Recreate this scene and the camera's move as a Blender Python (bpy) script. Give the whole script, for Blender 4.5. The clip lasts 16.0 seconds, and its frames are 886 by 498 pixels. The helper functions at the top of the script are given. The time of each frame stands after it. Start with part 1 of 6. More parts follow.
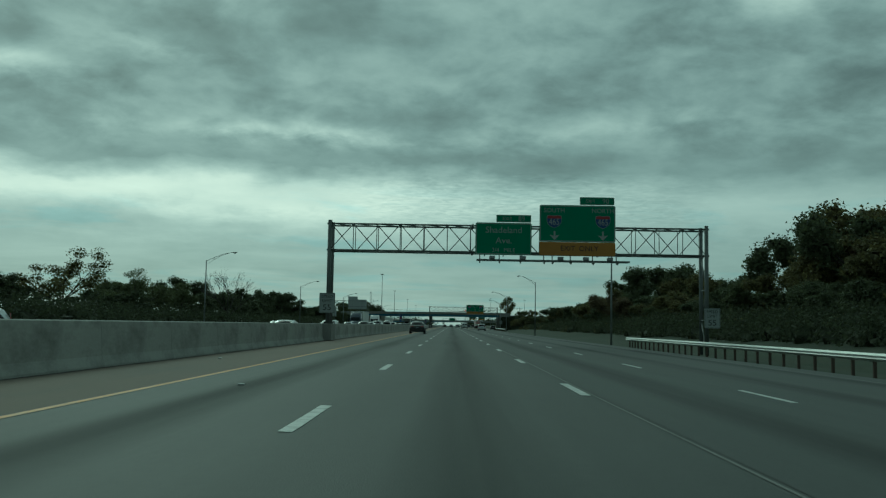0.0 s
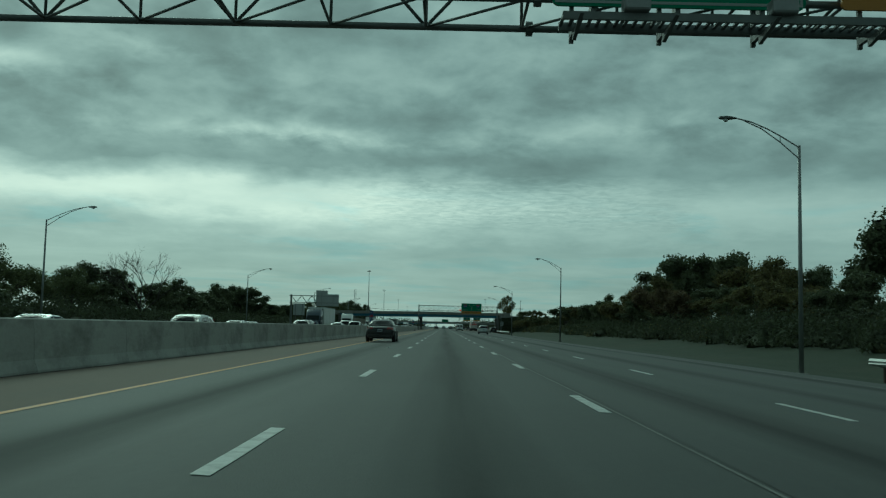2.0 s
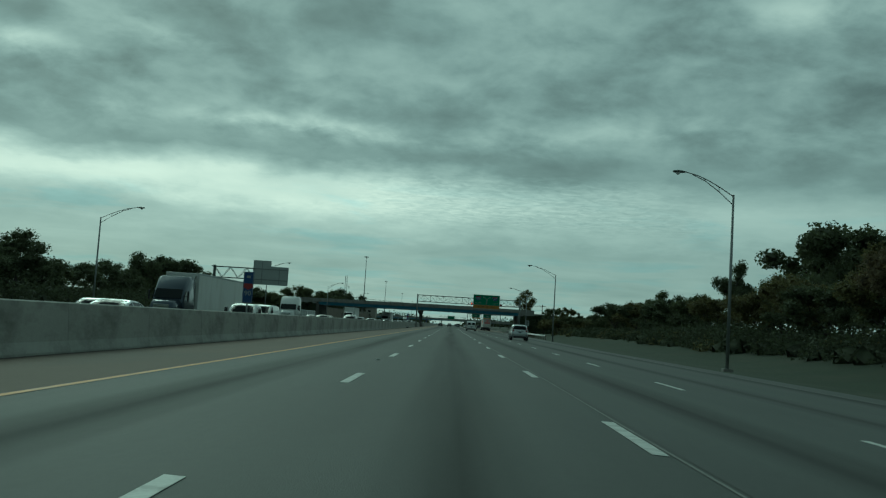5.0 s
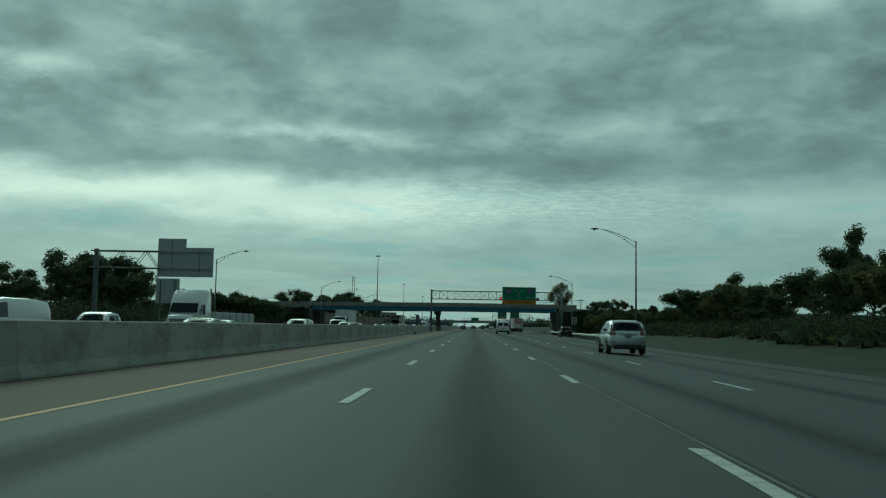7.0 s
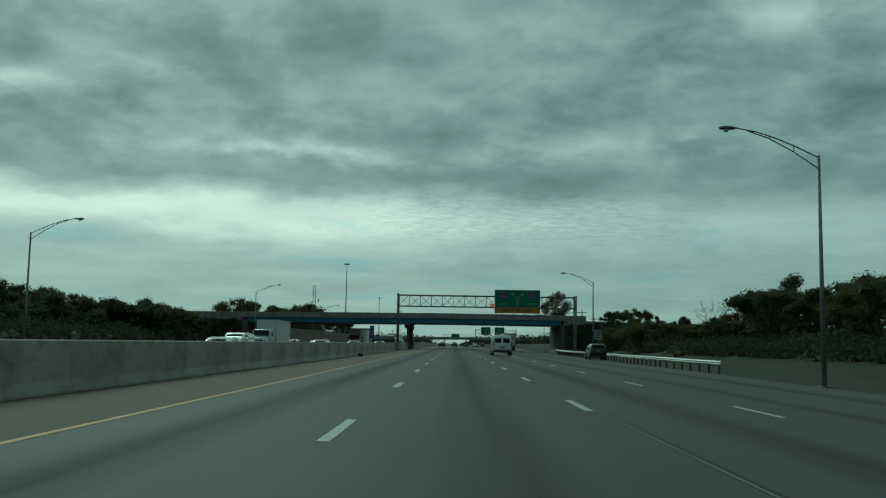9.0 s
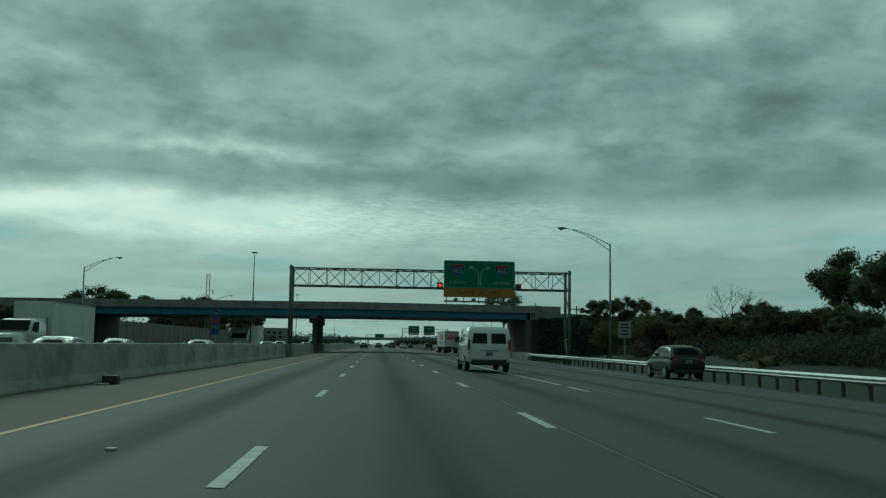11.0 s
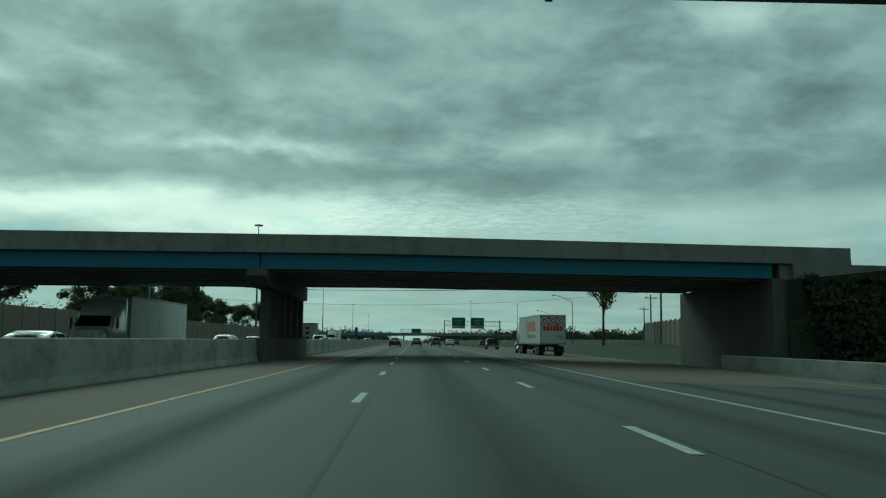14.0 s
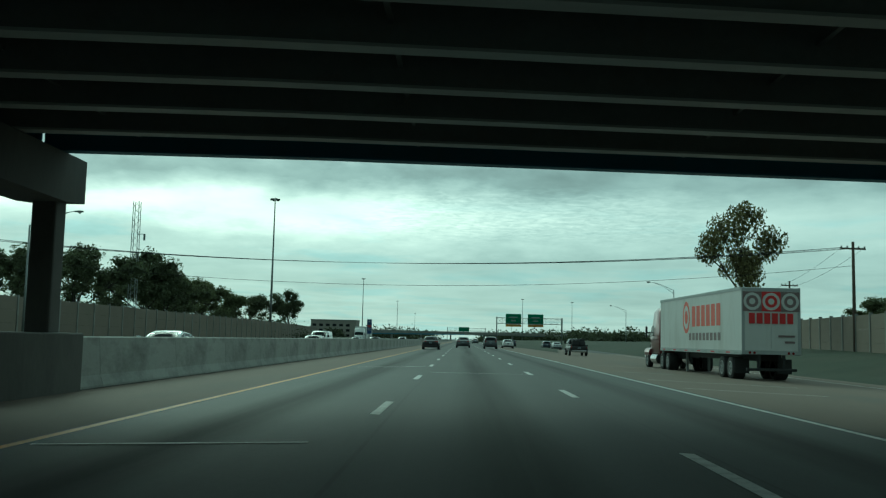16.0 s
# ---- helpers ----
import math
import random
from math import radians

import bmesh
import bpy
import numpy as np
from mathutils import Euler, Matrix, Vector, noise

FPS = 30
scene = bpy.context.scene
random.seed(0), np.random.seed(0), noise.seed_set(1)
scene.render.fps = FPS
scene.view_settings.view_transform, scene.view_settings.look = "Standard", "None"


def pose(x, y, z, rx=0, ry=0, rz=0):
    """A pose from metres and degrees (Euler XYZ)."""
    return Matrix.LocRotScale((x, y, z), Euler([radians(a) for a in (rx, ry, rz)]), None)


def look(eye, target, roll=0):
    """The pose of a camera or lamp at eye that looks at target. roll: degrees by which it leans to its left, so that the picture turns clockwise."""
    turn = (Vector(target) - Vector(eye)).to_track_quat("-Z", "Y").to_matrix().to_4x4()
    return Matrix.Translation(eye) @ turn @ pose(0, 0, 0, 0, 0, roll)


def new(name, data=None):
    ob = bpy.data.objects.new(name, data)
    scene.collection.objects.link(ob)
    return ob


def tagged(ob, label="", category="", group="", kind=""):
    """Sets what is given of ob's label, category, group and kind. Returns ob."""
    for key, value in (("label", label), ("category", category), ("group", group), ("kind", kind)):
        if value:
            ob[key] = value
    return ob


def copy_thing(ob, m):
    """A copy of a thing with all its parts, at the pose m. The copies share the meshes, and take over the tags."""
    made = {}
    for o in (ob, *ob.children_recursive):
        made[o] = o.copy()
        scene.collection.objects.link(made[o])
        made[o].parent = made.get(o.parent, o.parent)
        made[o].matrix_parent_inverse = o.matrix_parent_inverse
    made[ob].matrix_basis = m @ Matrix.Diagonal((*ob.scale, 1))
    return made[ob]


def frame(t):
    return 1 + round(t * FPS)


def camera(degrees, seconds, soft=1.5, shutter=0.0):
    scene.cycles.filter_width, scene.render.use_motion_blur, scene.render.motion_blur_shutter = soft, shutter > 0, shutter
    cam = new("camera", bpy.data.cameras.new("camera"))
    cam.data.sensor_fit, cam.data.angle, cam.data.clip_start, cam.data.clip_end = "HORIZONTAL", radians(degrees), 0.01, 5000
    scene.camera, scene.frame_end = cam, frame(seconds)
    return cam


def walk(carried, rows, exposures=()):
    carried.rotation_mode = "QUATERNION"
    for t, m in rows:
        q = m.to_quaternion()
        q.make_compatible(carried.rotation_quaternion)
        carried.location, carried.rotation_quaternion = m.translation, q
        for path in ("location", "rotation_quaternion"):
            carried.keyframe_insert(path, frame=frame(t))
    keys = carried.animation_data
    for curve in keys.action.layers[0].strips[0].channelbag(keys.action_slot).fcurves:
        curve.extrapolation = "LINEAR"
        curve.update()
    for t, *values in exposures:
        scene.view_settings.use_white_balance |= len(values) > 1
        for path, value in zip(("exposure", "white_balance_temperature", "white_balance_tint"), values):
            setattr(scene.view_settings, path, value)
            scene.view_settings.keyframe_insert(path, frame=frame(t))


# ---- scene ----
# ---- camera, carried by a car down the middle lane ----
cam = camera(51.7, 16.0, soft=1.25)
PATH = [
    (0, (-0.262, -0.05, 1.045), (-0.283, 1.943, 1.211), 1.0),
    (0.5, (-0.229, 12.860, 1.039), (-0.252, 14.853, 1.205), 0.6),
    (1, (-0.205, 25.680, 1.046), (-0.224, 27.673, 1.213), 1.9),
    (1.5, (-0.209, 38.520, 1.03), (-0.221, 40.512, 1.199), 1.4),
    (2, (-0.224, 51.330, 1.027), (-0.23, 53.323, 1.197), 1.3),
    (2.5, (-0.25, 64.080, 1.034), (-0.256, 66.072, 1.204), 1.4),
    (3, (-0.243, 77.003, 1.042), (-0.251, 78.996, 1.215), 1.4),
    (3.2, (-0.217, 82.164, 1.042), (-0.229, 84.156, 1.213), 2.0),
    (5.3, (-0.121, 135.328, 1.067), (-0.146, 137.321, 1.23), 3.6),
    (5.5, (-0.094, 140.475, 0.995), (-0.163, 142.467, 1.166), 1.0),
    (6, (-0.108, 153.575, 1.003), (-0.223, 155.566, 1.153), -0.3),
    (6.5, (-0.11, 166.563, 1.05), (-0.194, 168.557, 1.183), -0.4),
    (7, (-0.13, 179.529, 1.037), (-0.2, 181.521, 1.205), 1.0),
    (7.5, (-0.16, 192.269, 1.046), (-0.198, 194.262, 1.208), 0.8),
    (8, (-0.292, 205.379, 1.06), (-0.328, 207.371, 1.238), 1.5),
    (8.2, (-0.34, 210.455, 1.042), (-0.379, 212.444, 1.249), 1.2),
    (10.3, (-0.497, 263.301, 1.164), (-0.474, 265.291, 1.365), 1.3),
    (10.5, (-0.526, 268.559, 1.146), (-0.47, 270.546, 1.361), 1.4),
    (11, (-0.611, 281.909, 1.123), (-0.473, 283.893, 1.332), 0.9),
    (11.5, (-0.669, 294.679, 1.113), (-0.475, 296.659, 1.327), 1.6),
    (12, (-0.639, 307.581, 1.11), (-0.379, 309.552, 1.328), 1.1),
    (12.5, (-0.67, 320.57, 1.082), (-0.393, 322.537, 1.312), 1.1),
    (13, (-0.787, 333.665, 1.058), (-0.638, 335.65, 1.254), 1.7),
    (13.5, (-0.811, 346.375, 1.049), (-0.693, 348.361, 1.257), 0.6),
    (14, (-0.867, 359.033, 1.053), (-0.806, 361.022, 1.252), 0.6),
    (14.5, (-0.842, 371.564, 1.083), (-0.794, 373.555, 1.262), 0.7),
    (15, (-0.838, 384.185, 1.101), (-0.823, 386.177, 1.287), 1.6),
    (15.5, (-0.659, 396.659, 1.038), (-0.682, 398.649, 1.238), 1.6),
    (16, (-0.556, 409.533, 1.147), (-0.601, 411.523, 1.343), 1.3),
]
EXPOSURES = [(t, e, 5330, -41) for t, e in ((0.0, -0.12), (11.0, -0.12), (13.0, 0.0), (14.5, 0.12), (15.2, 0.44), (15.6, 0.80), (16.0, 0.50))]
walk(cam, [(t, look(eye, target, roll)) for t, eye, target, roll in PATH], EXPOSURES)

# ---- world and sun: a broken overcast, brightest low ahead and to the left ----
SUN_AZ, SUN_EL = radians(-24), radians(32)


def build_world():
    w = bpy.data.worlds.new("overcast_sky")
    scene.world = w
    w.use_nodes = True
    nt = w.node_tree
    nt.nodes.clear()
    N, Lk = nt.nodes.new, nt.links.new

    def math_node(op, a, b=None, clamp=False):
        n = N("ShaderNodeMath")
        n.operation, n.use_clamp = op, clamp
        for i, v in enumerate((a, b)):
            if v is None:
                continue
            if isinstance(v, (int, float)):
                n.inputs[i].default_value = v
            else:
                Lk(v, n.inputs[i])
        return n.outputs[0]

    def noise_node(vec, scale, detail, rough, distort=0.0):
        n = N("ShaderNodeTexNoise")
        n.inputs["Scale"].default_value = scale
        n.inputs["Detail"].default_value = detail
        n.inputs["Roughness"].default_value = rough
        n.inputs["Distortion"].default_value = distort
        Lk(vec, n.inputs["Vector"])
        return n.outputs["Fac"]

    tc = N("ShaderNodeTexCoord")
    sep = N("ShaderNodeSeparateXYZ")
    Lk(tc.outputs["Generated"], sep.inputs[0])
    x, y, z = sep.outputs
    az = math_node("ARCTAN2", x, y)

    def plane(lift, turn=0.0):
        """The cloud sheet overhead, foreshortened towards the horizon."""
        up = math_node("ADD", math_node("MAXIMUM", z, 0.0), lift)
        c = N("ShaderNodeCombineXYZ")
        Lk(math_node("DIVIDE", x, up), c.inputs[0])
        Lk(math_node("DIVIDE", y, up), c.inputs[1])
        c.inputs[2].default_value = turn
        return c.outputs[0]

    def smooth(v, a, b):
        n = N("ShaderNodeMapRange")
        n.interpolation_type = "SMOOTHSTEP"
        n.inputs[1].default_value, n.inputs[2].default_value = a, b
        Lk(v, n.inputs[0])
        return n.outputs[0]

    def centred(v, k):
        return math_node("MULTIPLY", math_node("SUBTRACT", v, 0.5), k)

    def add(*terms):
        out = terms[0]
        for t in terms[1:]:
            out = math_node("ADD", out, t)
        return out

    high, low = plane(0.24, 3.0), plane(0.05, 7.0)
    big = noise_node(high, 2.0, 4, 0.5, 0.4)
    mid = smooth(noise_node(plane(0.34, 2.0), 6.6, 7, 0.52, 0.2), 0.30, 0.70)
    tuft = noise_node(high, 13.0, 6, 0.62, 0.3)
    streak = noise_node(low, 0.9, 5, 0.52, 0.5)
    ripple = noise_node(plane(0.05, 5.0), 13.0, 3, 0.50, 0.7)
    # the wavering height and bearing of each cloud bank
    zz = add(z, centred(noise_node(high, 2.6, 6, 0.55), 0.055), centred(tuft, 0.014))
    aa = add(az, centred(streak, 0.22))

    def bank(stops):
        ramp = N("ShaderNodeValToRGB")
        Lk(zz, ramp.inputs[0])
        els = ramp.color_ramp.elements
        els[0].position, els[0].color = stops[0][0], (stops[0][1],) * 3 + (1,)
        els[1].position, els[1].color = stops[-1][0], (stops[-1][1],) * 3 + (1,)
        for p, c in stops[1:-1]:
            e = els.new(p)
            e.color = (c, c, c, 1)
        return ramp.outputs[0]

    side = N("ShaderNodeMix")
    Lk(smooth(aa, -0.12, 0.20), side.inputs[0])
    Lk(bank(SKY_LEFT), side.inputs[2])
    Lk(bank(SKY_RIGHT), side.inputs[3])
    base = side.outputs[0]
    # thin places where the light breaks through, and heavy ones: bearing, height, their reaches, strength
    for a0, z0, sa, sz, amp in SKY_PATCHES:
        da = math_node("DIVIDE", math_node("SUBTRACT", aa, a0), sa)
        dz = math_node("DIVIDE", math_node("SUBTRACT", zz, z0), sz)
        r2 = math_node("ADD", math_node("MULTIPLY", da, da), math_node("MULTIPLY", dz, dz))
        base = math_node("ADD", base, math_node("MULTIPLY", math_node("POWER", 2.718, math_node("MULTIPLY", r2, -1.0)), amp))
    # mottling grows above the low bank; the low sheet is drawn out in streaks, with a rippled belt between
    upper = smooth(z, 0.13, 0.21)
    belt = math_node("MULTIPLY", smooth(z, 0.095, 0.125), math_node("SUBTRACT", 1.0, smooth(z, 0.15, 0.175)))
    belt = math_node("MULTIPLY", belt, math_node("MULTIPLY", smooth(aa, -0.16, 0.0), math_node("SUBTRACT", 1.0, smooth(aa, 0.16, 0.34))))
    heap = add(centred(mid, 0.62), centred(big, 1.10), centred(tuft, 0.42))
    mott = add(math_node("MULTIPLY", heap, math_node("ADD", 0.12, math_node("MULTIPLY", upper, 0.80))),
               math_node("MULTIPLY", centred(streak, 0.50), math_node("SUBTRACT", 1.0, math_node("MULTIPLY", upper, 0.8))),
               math_node("MULTIPLY", centred(ripple, 0.70), belt))
    mott = math_node("MAXIMUM", math_node("ADD", 1.0, mott), 0.45)
    lum = math_node("MULTIPLY", base, mott)
    # the brighter half of the sky lies ahead
    lum = math_node("MULTIPLY", lum, math_node("ADD", 0.62, math_node("MULTIPLY", smooth(y, -0.5, 0.55), 0.38)))
    sky = N("ShaderNodeTexSky")
    sky.sky_type, sky.sun_disc = "NISHITA", False
    sky.sun_elevation, sky.sun_rotation = SUN_EL, SUN_AZ
    skyb = N("ShaderNodeBackground")
    Lk(sky.outputs[0], skyb.inputs[0])
    skyb.inputs[1].default_value = 0.05
    # thick cloud is bluish grey, thin cloud lets the warm light through
    thin = N("ShaderNodeMapRange")
    for i, val in enumerate((0.30, 0.85, 0.0, 1.0)):
        thin.inputs[1 + i].default_value = val
    Lk(lum, thin.inputs[0])
    hue = N("ShaderNodeMix")
    hue.data_type = "RGBA"
    Lk(thin.outputs[0], hue.inputs[0])
    hue.inputs[6].default_value = (0.965, 1.0, 1.03, 1)
    hue.inputs[7].default_value = (1.16, 1.0, 0.95, 1)
    blue = N("ShaderNodeMix")
    blue.data_type = "RGBA"
    Lk(math_node("MULTIPLY", smooth(noise_node(low, 0.8, 5, 0.55, 0.4), 0.50, 0.66), math_node("SUBTRACT", 1.0, smooth(z, 0.10, 0.16))), blue.inputs[0])
    Lk(hue.outputs[2], blue.inputs[6])
    blue.inputs[7].default_value = (0.86, 0.97, 1.02, 1)
    tint = N("ShaderNodeVectorMath")
    tint.operation = "SCALE"
    Lk(blue.outputs[2], tint.inputs[0])
    Lk(lum, tint.inputs["Scale"])
    cloud = N("ShaderNodeBackground")
    Lk(tint.outputs[0], cloud.inputs[0])
    cloud.inputs[1].default_value = 1.0
    mix = N("ShaderNodeMixShader")
    mix.inputs[0].default_value = 0.92
    Lk(skyb.outputs[0], mix.inputs[1])
    Lk(cloud.outputs[0], mix.inputs[2])
    out = N("ShaderNodeOutputWorld")
    Lk(mix.outputs[0], out.inputs[0])


SKY_LEFT = [(0.0, 0.44), (0.05, 0.42), (0.085, 0.44), (0.108, 0.56), (0.125, 0.72), (0.146, 0.72), (0.158, 0.50), (0.172, 0.31), (0.190, 0.32), (0.205, 0.37), (0.23, 0.32), (0.28, 0.31), (0.5, 0.33)]
SKY_RIGHT = [(0.0, 0.42), (0.05, 0.37), (0.09, 0.38), (0.106, 0.46), (0.133, 0.49), (0.150, 0.40), (0.165, 0.28), (0.19, 0.28), (0.215, 0.33), (0.25, 0.30), (0.28, 0.32), (0.5, 0.34)]
SKY_PATCHES = [(-0.17, 0.206, 0.11, 0.010, 0.22), (-0.45, 0.250, 0.06, 0.016, 0.22), (-0.31, 0.282, 0.07, 0.012, 0.14), (-0.50, 0.340, 0.12, 0.020, 0.16), (-0.08, 0.315, 0.14, 0.03, -0.06),
               (-0.02, 0.178, 0.18, 0.012, -0.06), (0.42, 0.330, 0.16, 0.018, 0.14), (0.10, 0.212, 0.16, 0.010, 0.05), (0.02, 0.088, 0.14, 0.012, -0.05), (-0.28, 0.132, 0.22, 0.014, 0.10)]
build_world()
sun = new("sun", bpy.data.lights.new("sun", "SUN"))
sun.data.energy, sun.data.angle, sun.data.color = 0.6, radians(28), (1.0, 0.95, 0.88)
sun.matrix_world = look((0, 0, 0), (-math.sin(SUN_AZ) * math.cos(SUN_EL), -math.cos(SUN_AZ) * math.cos(SUN_EL), -math.sin(SUN_EL)))


# ---- materials ----
def material(name, colour, rough=0.6, metal=0.0, spread=0.15, scale=3.0, fine=40.0, bump=0.0, island=0.0, obrand=0.0,
             dirt=None, dirt_scale=0.5, dirt_amount=0.5, stretch=(1, 1, 1), alpha=1.0, transmission=0.0, emit=None, emit_strength=0.0, coat=0.0, bump_scale=None):
    m = bpy.data.materials.new(name)
    m.use_nodes = True
    nt = m.node_tree
    N, Lk = nt.nodes.new, nt.links.new
    b = nt.nodes["Principled BSDF"]
    b.inputs["Roughness"].default_value = rough
    b.inputs["Metallic"].default_value = metal
    b.inputs["Transmission Weight"].default_value = transmission
    b.inputs["Coat Weight"].default_value = coat
    b.inputs["Coat Roughness"].default_value = 0.06
    if emit:
        b.inputs["Emission Color"].default_value = (*emit, 1)
        b.inputs["Emission Strength"].default_value = emit_strength
    tc = N("ShaderNodeTexCoord")
    mp = N("ShaderNodeMapping")
    mp.inputs["Scale"].default_value = stretch
    Lk(tc.outputs["Object"], mp.inputs[0])
    vec = mp.outputs[0]

    def tex(s, detail=5, rough_=0.6):
        n = N("ShaderNodeTexNoise")
        n.inputs["Scale"].default_value = s
        n.inputs["Detail"].default_value = detail
        n.inputs["Roughness"].default_value = rough_
        Lk(vec, n.inputs["Vector"])
        return n.outputs["Fac"]

    def mth(op, a, c):
        n = N("ShaderNodeMath")
        n.operation = op
        for i, val in enumerate((a, c)):
            if isinstance(val, (int, float)):
                n.inputs[i].default_value = val
            else:
                Lk(val, n.inputs[i])
        return n.outputs[0]

    a, f = tex(scale), tex(fine, 3)
    k = mth("ADD", mth("MULTIPLY", mth("SUBTRACT", a, 0.5), 2 * spread), mth("MULTIPLY", mth("SUBTRACT", f, 0.5), spread * 1.2))
    if island:
        g = N("ShaderNodeNewGeometry")
        k = mth("ADD", k, mth("MULTIPLY", mth("SUBTRACT", g.outputs["Random Per Island"], 0.5), 2 * island))
    if obrand:
        o = N("ShaderNodeObjectInfo")
        k = mth("ADD", k, mth("MULTIPLY", mth("SUBTRACT", o.outputs["Random"], 0.5), 2 * obrand))
    k = mth("ADD", 1.0, k)
    sc = N("ShaderNodeVectorMath")
    sc.operation = "SCALE"
    sc.inputs[0].default_value = colour
    Lk(k, sc.inputs["Scale"])
    col = sc.outputs[0]
    if dirt:
        dn = tex(dirt_scale, 6, 0.65)
        r = N("ShaderNodeMapRange")
        r.inputs[1].default_value, r.inputs[2].default_value, r.inputs[4].default_value = 0.48, 0.72, dirt_amount
        Lk(dn, r.inputs[0])
        mx = N("ShaderNodeMix")
        mx.data_type = "RGBA"
        Lk(r.outputs[0], mx.inputs[0])
        Lk(col, mx.inputs[6])
        mx.inputs[7].default_value = (*dirt, 1)
        col = mx.outputs[2]
    Lk(col, b.inputs["Base Color"])
    if bump:
        bp = N("ShaderNodeBump")
        bp.inputs["Strength"].default_value = bump
        bp.inputs["Distance"].default_value = 0.02
        Lk(tex(bump_scale or fine, 4), bp.inputs["Height"])
        Lk(bp.outputs[0], b.inputs["Normal"])
    return m


def pavement_material(name, colour):
    """Worn concrete: fine speckle, broad stains, polished tracks and an oil stripe along each lane."""
    m = material(name, colour, 0.72, spread=0.24, scale=0.35, fine=14, bump=0.25, bump_scale=60, dirt=(0.075, 0.072, 0.066), dirt_scale=0.22, dirt_amount=0.55, stretch=(1, 0.4, 1))
    nt = m.node_tree
    N, Lk = nt.nodes.new, nt.links.new
    b = nt.nodes["Principled BSDF"]
    src = b.inputs["Base Color"].links[0].from_socket
    tc = N("ShaderNodeTexCoord")
    sep = N("ShaderNodeSeparateXYZ")
    Lk(tc.outputs["Object"], sep.inputs[0])
    mp = N("ShaderNodeMapping")
    mp.inputs["Scale"].default_value = (1.6, 0.035, 1)
    Lk(tc.outputs["Object"], mp.inputs[0])
    streak = N("ShaderNodeTexNoise")
    streak.inputs["Scale"].default_value, streak.inputs["Detail"].default_value = 1.0, 6
    Lk(mp.outputs[0], streak.inputs["Vector"])

    def mth(op, a, c=0.0):
        n = N("ShaderNodeMath")
        n.operation = op
        for i, val in enumerate((a, c)):
            if isinstance(val, (int, float)):
                n.inputs[i].default_value = val
            else:
                Lk(val, n.inputs[i])
        return n.outputs[0]

    # distance from the middle of the lane, lanes being 3.66 m wide about x = 0
    lane = mth("ABSOLUTE", mth("SUBTRACT", mth("FLOORED_MODULO", mth("ADD", sep.outputs[0], 1.83), 3.66), 1.83))
    oil = mth("MAXIMUM", mth("SUBTRACT", 1.0, mth("DIVIDE", lane, 0.75)), 0.0)
    oil = mth("MULTIPLY", oil, mth("MULTIPLY", streak.outputs["Fac"], 1.0))
    dark = mth("SUBTRACT", 1.19, mth("ADD", oil, mth("MULTIPLY", streak.outputs["Fac"], 0.40)))
    sc = N("ShaderNodeVectorMath")
    sc.operation = "SCALE"
    Lk(src, sc.inputs[0])
    Lk(dark, sc.inputs["Scale"])
    Lk(sc.outputs[0], b.inputs["Base Color"])
    # the wheel tracks are polished, the oily middle is dull
    Lk(mth("ADD", 0.70, mth("MULTIPLY", oil, 0.25)), b.inputs["Roughness"])
    b.inputs["Specular IOR Level"].default_value = 0.42
    return m


